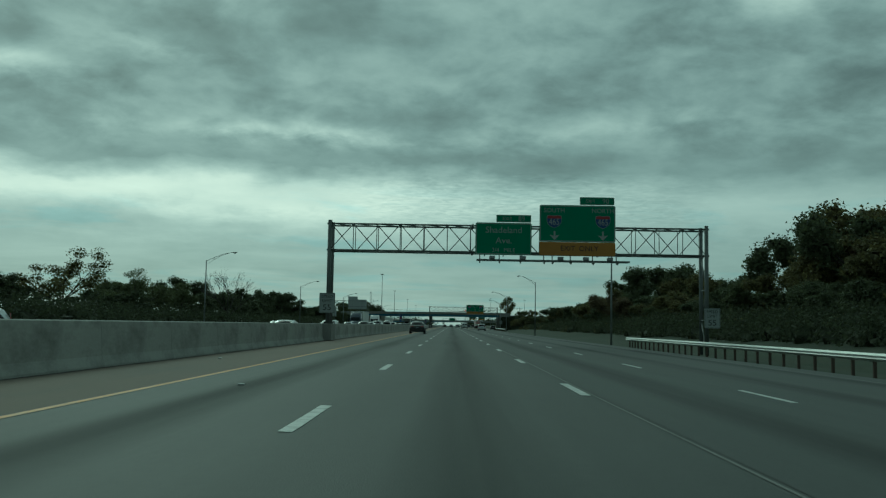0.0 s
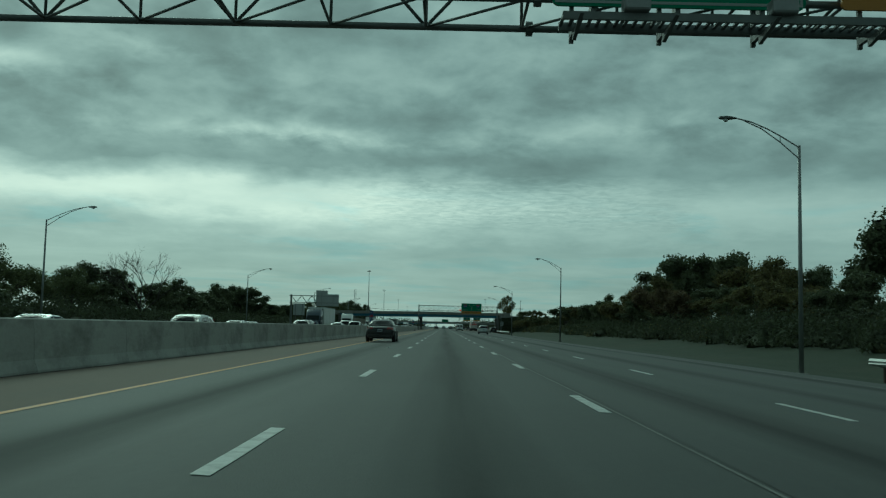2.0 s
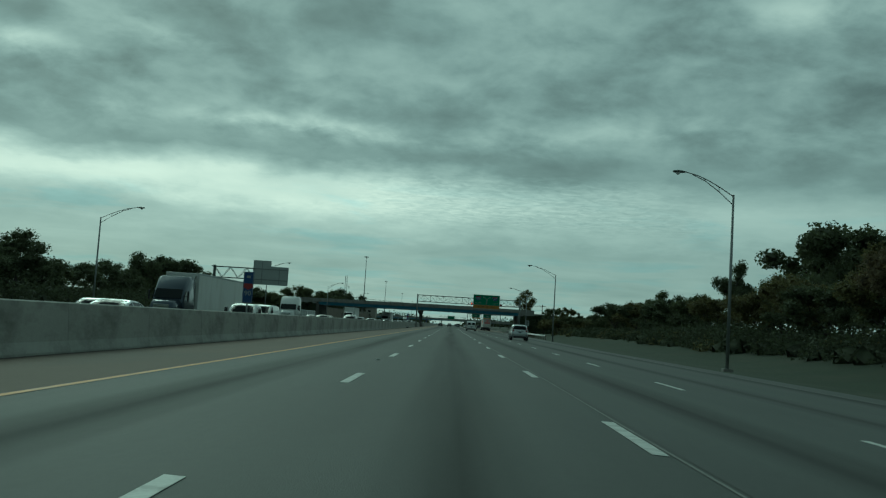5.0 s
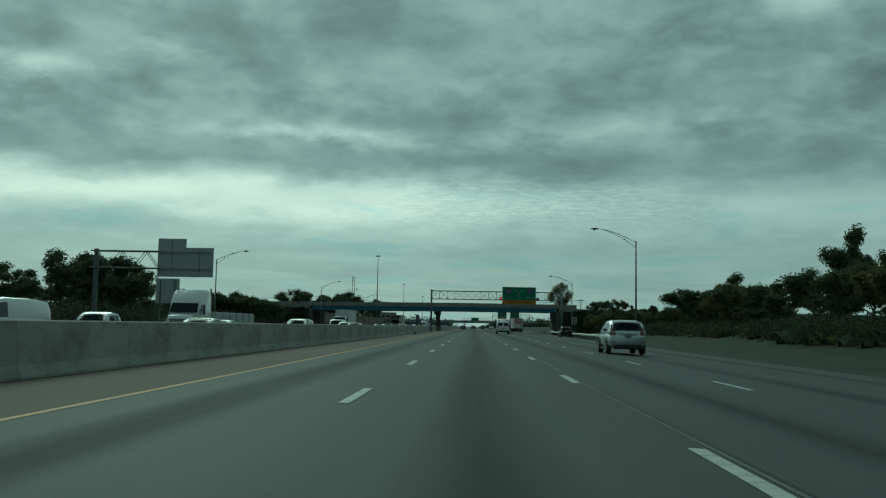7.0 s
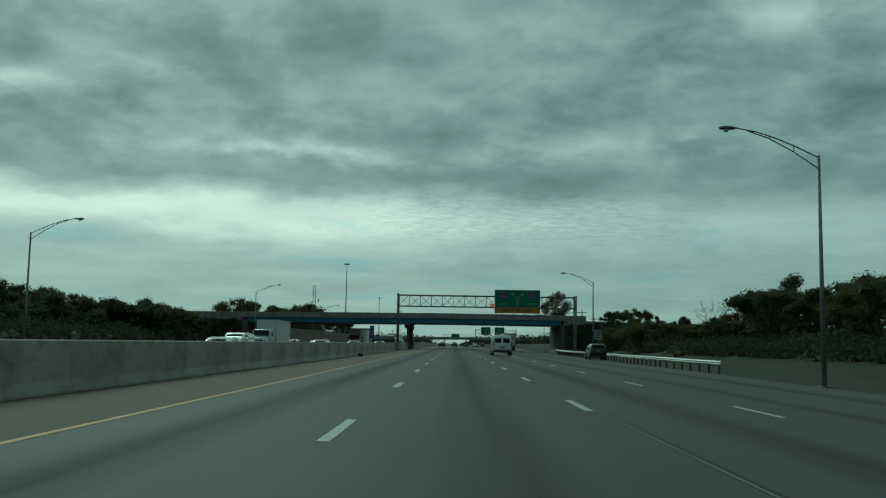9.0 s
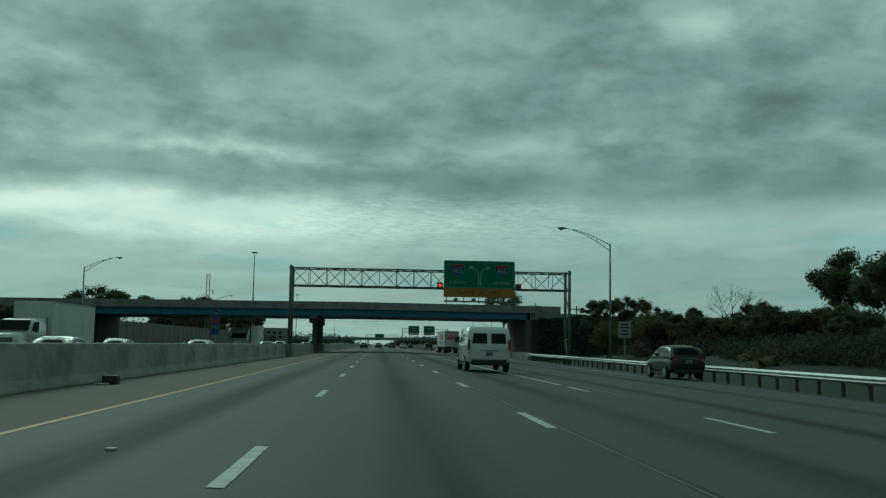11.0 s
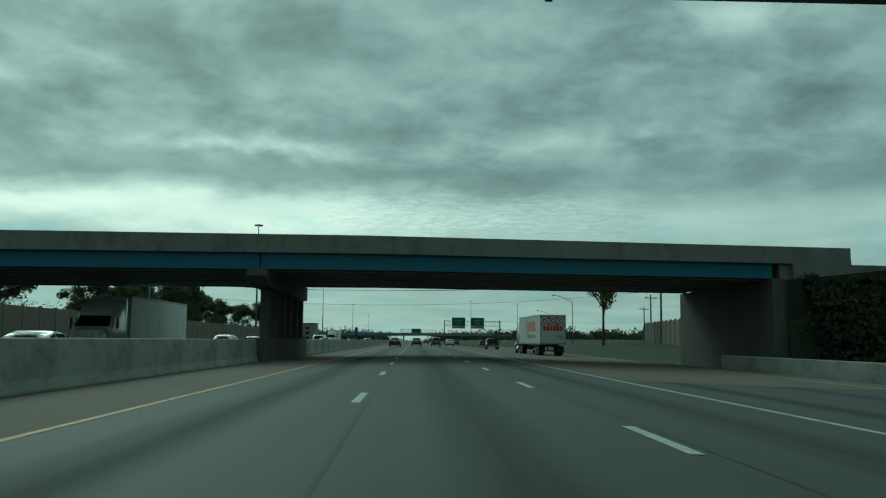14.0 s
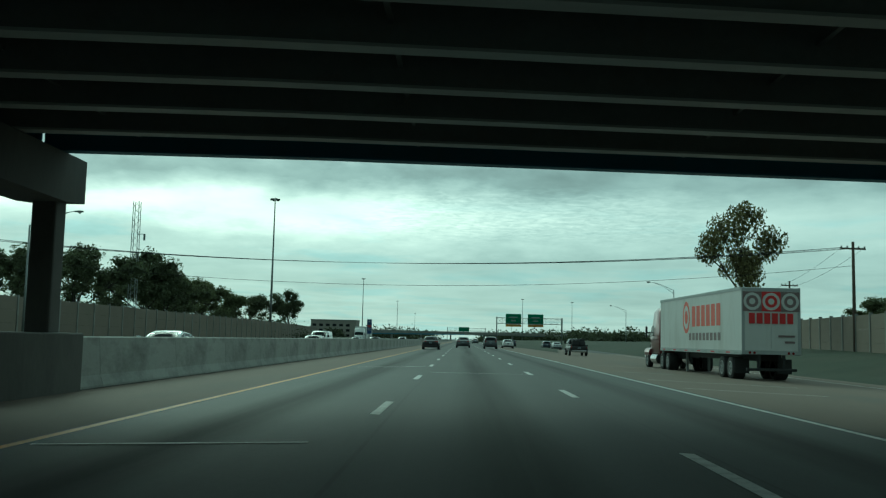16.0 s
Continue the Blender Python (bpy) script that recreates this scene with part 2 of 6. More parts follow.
M = dict(
    road=pavement_material("worn_concrete_pavement", (0.070, 0.0735, 0.069)),
    shoulder=material("shoulder_concrete", (0.165, 0.127, 0.098), 0.85, spread=0.16, scale=0.25, fine=9, bump=0.3, bump_scale=50, dirt=(0.12, 0.11, 0.095), dirt_scale=0.3, dirt_amount=0.6, stretch=(1, 0.25, 1)),
    seam=material("tar_seam", (0.075, 0.075, 0.072), 0.8, spread=0.3),
    gutter=material("gutter_dirt", (0.06, 0.055, 0.047), 0.95, spread=0.35, scale=1.2, fine=12, bump=0.5, bump_scale=25),
    white_line=material("white_road_paint", (0.60, 0.61, 0.58), 0.6, spread=0.16, scale=2, fine=18, dirt=(0.20, 0.20, 0.185), dirt_scale=3.0, dirt_amount=0.78),
    worn_line=material("worn_away_road_paint", (0.20, 0.20, 0.185), 0.7, spread=0.25, scale=1.2, fine=14, dirt=(0.10, 0.098, 0.09), dirt_scale=0.6, dirt_amount=0.95),
    yellow_line=material("yellow_road_paint", (0.56, 0.255, 0.038), 0.6, spread=0.15, scale=1, fine=14, dirt=(0.22, 0.17, 0.11), dirt_scale=1.5, dirt_amount=0.7),
    barrier=material("weathered_barrier_concrete", (0.33, 0.33, 0.305), 0.9, spread=0.24, scale=0.6, fine=11, bump=0.25, bump_scale=30, obrand=0.07, dirt=(0.13, 0.13, 0.12), dirt_scale=0.9, dirt_amount=0.85, stretch=(1, 0.55, 1)),
    van_ink=material("dark_vinyl_lettering", (0.11, 0.115, 0.12), 0.5, spread=0.08),
    # stained copy of the bridge concrete, its colour lowered for shade below the deck
    shaded_concrete=material("shade_darkened_stained_concrete", (0.125, 0.12, 0.11), 0.9, spread=0.2, scale=0.5, fine=9, bump=0.25, dirt=(0.07, 0.07, 0.065), dirt_scale=0.6, dirt_amount=0.85, stretch=(1, 1, 0.35)),
    concrete=material("bridge_concrete", (0.25, 0.25, 0.235), 0.88, spread=0.18, scale=0.6, fine=9, bump=0.2, dirt=(0.13, 0.115, 0.095), dirt_scale=0.9, dirt_amount=0.8, stretch=(1, 1, 0.6)),
    blue_steel=material("blue_painted_steel", (0.045, 0.165, 0.26), 0.5, spread=0.10, scale=0.8, fine=8, dirt=(0.07, 0.14, 0.17), dirt_scale=0.7, dirt_amount=0.6, stretch=(1, 1, 0.3)),
    under_steel=material("old_girder_steel", (0.22, 0.24, 0.24), 0.6, spread=0.2, scale=1, fine=8, dirt=(0.22, 0.19, 0.16), dirt_scale=1.2),
    # pale flange paint, lightened further to carry light bounced off the road
    flange_steel=material("pale_bounce_lit_flange_paint", (0.52, 0.55, 0.54), 0.5, spread=0.15, scale=0.5, fine=8, dirt=(0.24, 0.22, 0.2), dirt_scale=0.5, dirt_amount=0.7, stretch=(0.3, 1, 1)),
    galv=material("galvanised_steel", (0.26, 0.27, 0.27), 0.5, 0.55, spread=0.12, scale=2, fine=20),
    dark_steel=material("weathered_gantry_steel", (0.15, 0.16, 0.155), 0.55, 0.5, spread=0.18, scale=2, fine=16),
    rail=material("galvanised_guardrail", (0.42, 0.43, 0.42), 0.45, 0.6, spread=0.15, scale=1.5, fine=18, obrand=0.06),
    sign_green=material("green_sign_sheeting", (0.006, 0.175, 0.075), 0.45, spread=0.08, scale=0.7, fine=20, dirt=(0.01, 0.13, 0.06), dirt_scale=0.8),
    sign_white=material("white_sign_sheeting", (0.29, 0.31, 0.305), 0.5, spread=0.05),
    sign_yellow=material("yellow_sign_sheeting", (0.36, 0.17, 0.020), 0.5, spread=0.06, scale=0.8),
    sign_blue=material("blue_sign_sheeting", (0.012, 0.05, 0.17), 0.5, spread=0.06),
    sign_red=material("red_sign_sheeting", (0.24, 0.02, 0.025), 0.5, spread=0.06),
    sign_back=material("sign_back_aluminium", (0.40, 0.42, 0.42), 0.55, 0.2, spread=0.10, scale=0.8),
    black=material("black_sign_ink", (0.02, 0.02, 0.02), 0.6, spread=0.1),
    tyre=material("tyre_rubber", (0.018, 0.018, 0.018), 0.85, spread=0.2, scale=6),
    alloy=material("alloy_wheel", (0.50, 0.51, 0.52), 0.35, 0.35, spread=0.08),
    plastic=material("black_plastic_trim", (0.022, 0.023, 0.024), 0.6, spread=0.15),
    glass=material("tinted_car_glass", (0.010, 0.014, 0.015), 0.08, 0.0, spread=0.05),
    tail=material("red_tail_lamp_lens", (0.17, 0.010, 0.010), 0.18, spread=0.08, coat=0.5),
    lamp_lens=material("clear_lamp_lens", (0.60, 0.62, 0.62), 0.15, spread=0.05, coat=0.5),
    chrome=material("chrome_trim", (0.62, 0.63, 0.64), 0.15, 1.0, spread=0.03),
    plate=material("number_plate", (0.27, 0.30, 0.34), 0.5, spread=0.05),
    trailer=material("white_trailer_panel", (0.62, 0.63, 0.61), 0.42, spread=0.05, scale=0.8, fine=7, dirt=(0.36, 0.34, 0.30), dirt_scale=0.9, dirt_amount=0.5, stretch=(1, 1, 0.25)),
    trailer_red=material("red_trailer_print", (0.50, 0.025, 0.03), 0.45, spread=0.08),
    trailer_orange=material("sunfaded_red_trailer_print", (0.62, 0.10, 0.06), 0.45, spread=0.1),
    trailer_grey=material("grey_trailer_print", (0.20, 0.15, 0.15), 0.5, spread=0.08),
    grass=material("roadside_grass", (0.032, 0.043, 0.022), 0.95, spread=0.35, scale=0.25, fine=5, bump=0.6, bump_scale=12, dirt=(0.058, 0.054, 0.032), dirt_scale=0.12, dirt_amount=0.7),
    bark=material("tree_bark", (0.050, 0.043, 0.036), 0.95, spread=0.3, scale=3, fine=20, bump=0.5),
    leaf_a=material("green_foliage", (0.118, 0.132, 0.060), 0.75, spread=0.25, scale=0.5, fine=3, island=0.30),
    leaf_b=material("dark_foliage", (0.096, 0.110, 0.055), 0.75, spread=0.25, scale=0.5, fine=3, island=0.30),
    # scrub green set below dark_foliage, the thicket's shade put into the colour
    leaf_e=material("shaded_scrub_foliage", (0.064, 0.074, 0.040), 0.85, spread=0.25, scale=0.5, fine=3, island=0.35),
    leaf_c=material("autumn_foliage", (0.135, 0.124, 0.050), 0.75, spread=0.3, scale=0.4, fine=3, island=0.5),
    leaf_d=material("rusty_foliage", (0.128, 0.102, 0.054), 0.75, spread=0.3, scale=0.4, fine=3, island=0.5),
    noise_wall=material("brown_noise_wall_panel", (0.19, 0.16, 0.128), 0.9, spread=0.12, scale=0.7, fine=8, obrand=0.08, bump=0.3),
    wood=material("creosoted_pole_wood", (0.085, 0.065, 0.05), 0.9, spread=0.2, scale=4, stretch=(1, 1, 0.1)),
    cable=material("black_cable", (0.02, 0.02, 0.02), 0.7, spread=0.05),
    red_light=material("lit_red_beacon", (0.5, 0.02, 0.01), 0.3, spread=0.05, emit=(1.0, 0.05, 0.02), emit_strength=1.3),
    far_building=material("tan_building_wall", (0.28, 0.26, 0.23), 0.85, spread=0.1),
)
for key in ("leaf_a", "leaf_b", "leaf_c", "leaf_d", "leaf_e"):
    tree_ = M[key].node_tree
    body_ = tree_.nodes["Principled BSDF"]
    thin_ = tree_.nodes.new("ShaderNodeBsdfTranslucent")
    both_ = tree_.nodes.new("ShaderNodeMixShader")
    both_.inputs[0].default_value = 0.38
    tree_.links.new(body_.inputs["Base Color"].links[0].from_socket, thin_.inputs[0])
    tree_.links.new(body_.outputs[0], both_.inputs[1])
    tree_.links.new(thin_.outputs[0], both_.inputs[2])
    tree_.links.new(both_.outputs[0], tree_.nodes["Material Output"].inputs[0])
M["glass"].node_tree.nodes["Principled BSDF"].inputs["Specular IOR Level"].default_value = 0.2
PAINTS = {}


def paint(name, colour, metal=0.35, rough=0.32, coat=0.7):
    if name not in PAINTS:
        PAINTS[name] = material(name + "_car_paint", colour, rough, metal, spread=0.05, scale=1.5, fine=9, coat=coat)
    return PAINTS[name]


# ---- mesh helpers ----
def mesh_from(bm, name, mat, smooth=False):
    me = bpy.data.meshes.new(name)
    bmesh.ops.recalc_face_normals(bm, faces=bm.faces)
    bm.to_mesh(me)
    bm.free()
    me.materials.append(mat)
    if smooth:
        for p in me.polygons:
            p.use_smooth = True
    return me


def part(name, bm, mat, parent, label="", smooth=False):
    ob = new(name, mesh_from(bm, name, mat, smooth))
    ob.parent = parent
    if label:
        tagged(ob, label)
    return ob


def thing(name, loc, label, category, group="", kind="", rz=0):
    ob = new(name)
    ob.empty_display_size = 0.2
    ob.matrix_world = pose(*loc, 0, 0, rz)
    return tagged(ob, label, category, group, kind)


def box(bm, x0, x1, y0, y1, z0, z1, bevel=0.0, m=None):
    v = [bm.verts.new(c) for c in ((x0, y0, z0), (x1, y0, z0), (x1, y1, z0), (x0, y1, z0), (x0, y0, z1), (x1, y0, z1), (x1, y1, z1), (x0, y1, z1))]
    if m is not None:
        for q in v:
            q.co = m @ q.co
    f = [bm.faces.new([v[i] for i in q]) for q in ((3, 2, 1, 0), (4, 5, 6, 7), (0, 1, 5, 4), (1, 2, 6, 5), (2, 3, 7, 6), (3, 0, 4, 7))]
    if bevel:
        bmesh.ops.bevel(bm, geom=list({e for q in f for e in q.edges}), offset=bevel, segments=2, affect="EDGES", profile=0.5)
    return bm


def tube(bm, a, b, r, r2=None, n=8, caps=True):
    a, b = Vector(a), Vector(b)
    q = (b - a).to_track_quat("Z", "Y").to_matrix()
    r2 = r if r2 is None else r2
    ring = [[bm.verts.new(p + q @ Vector((rr * math.cos(2 * math.pi * i / n), rr * math.sin(2 * math.pi * i / n), 0))) for i in range(n)] for p, rr in ((a, r), (b, r2))]
    for i in range(n):
        bm.faces.new((ring[0][i], ring[0][(i + 1) % n], ring[1][(i + 1) % n], ring[1][i]))
    if caps:
        bm.faces.new(ring[0][::-1])
        bm.faces.new(ring[1])
    return bm


def lathe(bm, profile, centre, axis="X", n=24, caps=True):
    """profile: (distance along the axis, radius), turned about the axis through centre."""
    c = Vector(centre)
    rings = []
    for d, r in profile:
        row = []
        for i in range(n):
            a = 2 * math.pi * i / n
            p = {"X": (d, r * math.cos(a), r * math.sin(a)), "Y": (r * math.cos(a), d, r * math.sin(a)), "Z": (r * math.cos(a), r * math.sin(a), d)}[axis]
            row.append(bm.verts.new(c + Vector(p)))
        rings.append(row)
    for p, q in zip(rings, rings[1:]):
        for i in range(n):
            bm.faces.new((p[i], p[(i + 1) % n], q[(i + 1) % n], q[i]))
    if caps:
        bm.faces.new(rings[0][::-1])
        bm.faces.new(rings[-1])
    return bm


def poly_prism(bm, pts, y0, y1):
    """A polygon in x and z, pushed out from y0 to y1."""
    a = [bm.verts.new((x, y0, z)) for x, z in pts]
    b = [bm.verts.new((x, y1, z)) for x, z in pts]
    bm.faces.new(a)
    bm.faces.new(b[::-1])
    for i in range(len(pts)):
        j = (i + 1) % len(pts)
        bm.faces.new((a[i], b[i], b[j], a[j]))
    return bm


def letters(text, size, loc, mat, parent, name="lettering", turn=(90, 0, 0), squeeze=1.0, depth=0.004, align="CENTER", label=""):
    cu = bpy.data.curves.new(name, "FONT")
    cu.body, cu.size, cu.extrude, cu.align_x, cu.align_y = text, size, depth, align, "CENTER"
    cu.resolution_u = 3
    tmp = bpy.data.objects.new(name, cu)
    me = bpy.data.meshes.new_from_object(tmp)
    bpy.data.objects.remove(tmp)
    bpy.data.curves.remove(cu)
    me.materials.append(mat)
    me.transform(pose(0, 0, 0, *turn) @ Matrix.Diagonal((squeeze, 1, 1, 1)))
    me.transform(Matrix.Translation(loc))
    ob = new(name, me)
    ob.parent = parent
    if label:
        tagged(ob, label)
    return ob


def panel(x0, x1, z0, z1, y, thick=0.05, r=0.12):
    """A sign board with rounded corners, facing -y."""
    pts = []
    for cx, cz, a0 in ((x1 - r, z1 - r, 0), (x0 + r, z1 - r, 90), (x0 + r, z0 + r, 180), (x1 - r, z0 + r, 270)):
        for k in range(5):
            a = radians(a0 + k * 22.5)
            pts.append((cx + r * math.cos(a), cz + r * math.sin(a)))
    return poly_prism(bmesh.new(), pts, y, y + thick)


def border(x0, x1, z0, z1, y, w=0.045, inset=0.05):
    bm = bmesh.new()
    x0, x1, z0, z1 = x0 + inset, x1 - inset, z0 + inset, z1 - inset
    box(bm, x0, x1, y, y + 0.004, z1 - w, z1)
    box(bm, x0, x1, y, y + 0.004, z0, z0 + w)
    box(bm, x0, x0 + w, y, y + 0.004, z0 + w, z1 - w)
    box(bm, x1 - w, x1, y, y + 0.004, z0 + w, z1 - w)
    return bm


# ---- ground, roadway and markings ----
def road_z(x):
    if x < -1.83:
        return 0.028 * (x + 1.83) if x > -9.3 else -0.21
    if x > 1.83:
        return -0.036 * (min(x, 10.5) - 1.83) - 0.02 * max(x - 10.5, 0)
    return 0.0


def right_edge(y):
    """The right edge of the pavement: a shoulder, then the widening into the exit lane."""
    for (ya, xa), (yb, xb) in zip(EDGE, EDGE[1:]):
        if y <= yb:
            k = max(0.0, (y - ya) / (yb - ya))
            return xa + (xb - xa) * k
    return EDGE[-1][1]


EDGE = [(-200, 13.2), (200, 12.6), (280, 14.2), (430, 17.6), (470, 18.6), (560, 25), (700, 42), (900, 80), (2600, 80)]


def sheet(name, rows, mat, label, category="", kind="structure"):
    """A quad sheet through rows of points of equal length."""
    verts = [p for r in rows for p in r]
    n = len(rows[0])
    faces = [(i * n + j, i * n + j + 1, (i + 1) * n + j + 1, (i + 1) * n + j) for i in range(len(rows) - 1) for j in range(n - 1)]
    me = bpy.data.meshes.new(name)
    me.from_pydata(verts, [], faces)
    me.materials.append(mat)
    return tagged(new(name, me), label, category or name, kind=kind)


def ground_z(x, y):
    for (xa, za), (xb, zb) in zip(GROUND, GROUND[1:]):
        if x <= xb:
            return za + (zb - za) * (x - xa) / (xb - xa) + 0.25 * noise.noise((x * 0.06, y * 0.03, 0)) * (1 if x > 23 or x < -36 else 0)
    return GROUND[-1][1]


GROUND = [(-2500, 2), (-140, 1.2), (-60, 0.8), (-42, 0.2), (-37, -0.45), (-33, -0.42), (-9.6, -0.40), (0, -0.30), (12, -0.62), (17, -0.72), (21, -1.0), (25, -0.7), (32, 0.5), (48, 1.6), (140, 2), (2500, 2)]
gx = [-2500, -900, -300, -140, -100, -80, -60, -50, -42, -37, -33, -9.6, 0, 12, 17, 21, 25, 28, 32, 40, 48, 70, 100, 140, 300, 900, 2500]
gy = [-300, -100] + [y * 12 for y in range(-4, 60)] + [760, 860, 1000, 1200, 1500, 2000, 3200]
sheet("ground", [[(x, y, ground_z(x, y)) for x in gx] for y in gy], M["grass"], "rough green and straw-brown roadside grass", "ground")

ry = [-120 + 6 * i for i in range(0, 120)] + [620, 700, 800, 1000, 1300, 1700, 2400]
road = sheet("road", [[(x, y, road_z(x)) for x in (-5.5, -3.6, -1.83, 0, 1.83, 3.6, 5.49, 9.6)] for y in ry], M["road"], "worn grey concrete motorway lanes with dark oil stripes", "road")
sheet("shoulder_left", [[(x, y, road_z(x)) for x in (-9.35, -7.6, -5.5)] for y in ry], M["shoulder"], "tan stained concrete inner shoulder beside the barrier", "shoulder")
exit_rows = []
for y in ry:
    xe = right_edge(y)
    if y <= 1000:
        exit_rows.append([(x, y, road_z(x) if x < 24 else road_z(24) + 0.01 * (x - 24)) for x in (9.6, 9.6 + (xe - 9.6) * 0.3, 9.6 + (xe - 9.6) * 0.65, xe)])
sheet("shoulder_right", exit_rows, M["road"], "grey concrete outer lane and shoulder widening into the exit ramp", "shoulder")
sheet("road_opposite", [[(x, y, -0.24 - 0.012 * abs(x + 10)) for x in (-9.9, -16, -22, -28, -33)] for y in ry], M["road"], "grey concrete carriageway of the oncoming traffic", "road")
sheet("gore_grass", [[(x0, y, road_z(12) + 0.06), (x1, y, road_z(12) + 0.06)] for y, x0, x1 in ((530, 12.0, 12.2), (560, 11.8, 15), (620, 11.5, 22), (700, 11.5, 32), (990, 11.5, 66))], M["grass"], "mown grass wedge between motorway and exit ramp", "grass")


exit_y = [388 + 6 * i for i in range(36)]
exit_lane = sheet("exit_lane", [[(x, y, road_z(x) + 0.005) for x in (5.62, 9.6, 9.6 + (right_edge(y) - 9.6) * 0.3, 9.6 + (right_edge(y) - 9.6) * 0.65, right_edge(y) - 0.02)] for y in exit_y], M["shoulder"], "tan stained concrete exit lane beside the through lanes", "road")


def strip(name, x_of, y0, y1, w, mat, step=6.0, lift=0.006, label=""):
    rows = []
    y = y0
    while y < y1 + 0.01:
        x = x_of(y)
        rows.append([(x - w / 2, y, road_z(x - w / 2) + lift), (x + w / 2, y, road_z(x + w / 2) + lift)])
        y += step
    ob = sheet(name, rows, mat, label, "road marking")
    return ob


strip("edge_line_yellow", lambda y: -5.40, -60, 900, 0.15, M["yellow_line"], label="worn yellow edge line beside the inner shoulder")
strip("edge_line_right", lambda y: right_edge(y) - 1.3, -60, 330, 0.08, M["worn_line"], label="faint white edge line of the outer lane")
strip("edge_line_exit", lambda y: right_edge(y) - 2.0, 330, 560, 0.11, M["white_line"], lift=0.011, label="white edge line along the exit ramp")
strip("exit_line", lambda y: 5.42 if y < 600 else 5.42 + (y - 600) * 0.012, 312, 900, 0.16, M["white_line"], label="solid white line between the through lanes and the exit lane")
strip("gore_line", lambda y: 5.98 + (y - 306) * 0.006, 306, 376, 0.09, M["worn_line"], label="thin worn white line beside the exit lane line")
for xs in (2.06, 9.6):
    strip("pavement_seam", lambda y, c=xs: c + 0.015 * math.sin(y * 0.31), -60, 600, 0.014 if xs != 2.06 else 0.035, M["seam"], 3.0, 0.004, "dark tarred seam along the concrete lanes")
strip("old_line", lambda y: 1.975 + 0.015 * math.sin(y * 0.31), -60, 330, 0.035, M["worn_line"], 3.0, 0.005, "faint remains of an old line beside the seam")
strip("gutter", lambda y: -9.26 + 0.04 * math.sin(y * 0.7) + 0.03 * math.sin(y * 1.9), -60, 600, 0.22, M["gutter"], 1.5, 0.006, "dark dirt gathered at the foot of the barrier")
strip("pavement_seam", lambda y: -1.60 + 0.03 * math.sin(y * 0.23), 325, 475, 0.05, M["seam"], 3.0, 0.003, "dark open seam beside the lane dashes")
# the pale expansion strips beyond the bridge
bm = bmesh.new()
for y, xa, xb in ((419.5, -5.2, -2.2), (441.0, -1.6, 1.7), (443.0, 6.2, 11.6), (452.0, 6.6, 12.6), (437.0, 6.0, 10.6), (463.0, 7.2, 13.8), (447.5, -5.0, -2.0)):
    bm.faces.new([bm.verts.new((x, y + d + 0.03 * (x - xa), road_z(x) + 0.011)) for x, d in ((xa, -0.05), (xb, -0.05), (xb, 0.05), (xa, 0.05))])
tagged(new("joint_patch", mesh_from(bm, "joint_patch", M["white_line"])), "pale repaired joints across the exit lanes", "pavement joint", kind="structure")


def dash_mesh(w):
    bm = bmesh.new()
    v = [(-w / 2, 0.2), (w / 2 * 0.9, 0.15), (w / 2, 1.0), (w / 2 * 0.95, 2.0), (w / 2, 3.02), (-w / 2 * 0.92, 3.05), (-w / 2 * 0.93, 1.6)]
    a = [bm.verts.new((x, y, 0.004)) for x, y in v]
    b_ = [bm.verts.new((x, y, 0.0)) for x, y in v]
    bm.faces.new(a)
    for i in range(len(v)):
        bm.faces.new((b_[i], b_[(i + 1) % len(v)], a[(i + 1) % len(v)], a[i]))
    return mesh_from(bm, "lane_dash", M["white_line"])


wide, thin = dash_mesh(0.155), dash_mesh(0.10)
for me, x, y0, k0, k1 in ((wide, -1.83, 8.6, -5, 80), (wide, 1.83, 14.0, -5, 80), (thin, 5.40, 15.0, -5, 25)):
    for k in range(k0, k1):
        ob = new("lane_dash", me)
        ob.parent = road
        ob.matrix_basis = pose(x, y0 + 12.192 * k, road_z(x) + 0.004, 0, -2 if x > 5 else 0, 0)


# ---- concrete median barrier, in cast lengths ----
def barrier_segment(length):
    prof = [(-0.30, -0.12), (-0.30, 0.06), (-0.21, 0.30), (-0.15, 1.20), (-0.10, 1.23), (0.10, 1.23), (0.15, 1.20), (0.21, 0.30), (0.30, 0.06), (0.30, -0.12)]
    bm = bmesh.new()
    gap = 0.006
    rows = [[bm.verts.new((x * s, y, z)) for x, z in prof] for y, s in ((gap, 0.985), (gap + 0.02, 1.0), (length - gap - 0.02, 1.0), (length - gap, 0.985))]
    for p, q in zip(rows, rows[1:]):
        for i in range(len(prof) - 1):
            bm.faces.new((p[i], p[i + 1], q[i + 1], q[i]))
    bm.faces.new(rows[0])
    bm.faces.new(rows[-1][::-1])
    return mesh_from(bm, "barrier_segment", M["barrier"])


barrier = thing("median_barrier", (-9.62, -60, -0.21), "tall weathered grey concrete median barrier with dark stains", "barrier", kind="structure")
seg = barrier_segment(6.0)
for k in range(110):
    ob = new("barrier_segment", seg)
    ob.parent = barrier
    ob.matrix_basis = pose(0, 6.0 * k, 0)
far_bar = sheet("median_barrier_far", [[(x - 9.62, y, z - 0.21) for x, z in ((0.36, 0), (0.2, 0.36), (0.12, 1.22), (-0.12, 1.22), (-0.3, 0))] for y in (600, 700, 900, 1200, 1800)], M["barrier"], "distant continuation of the concrete median barrier", "barrier")


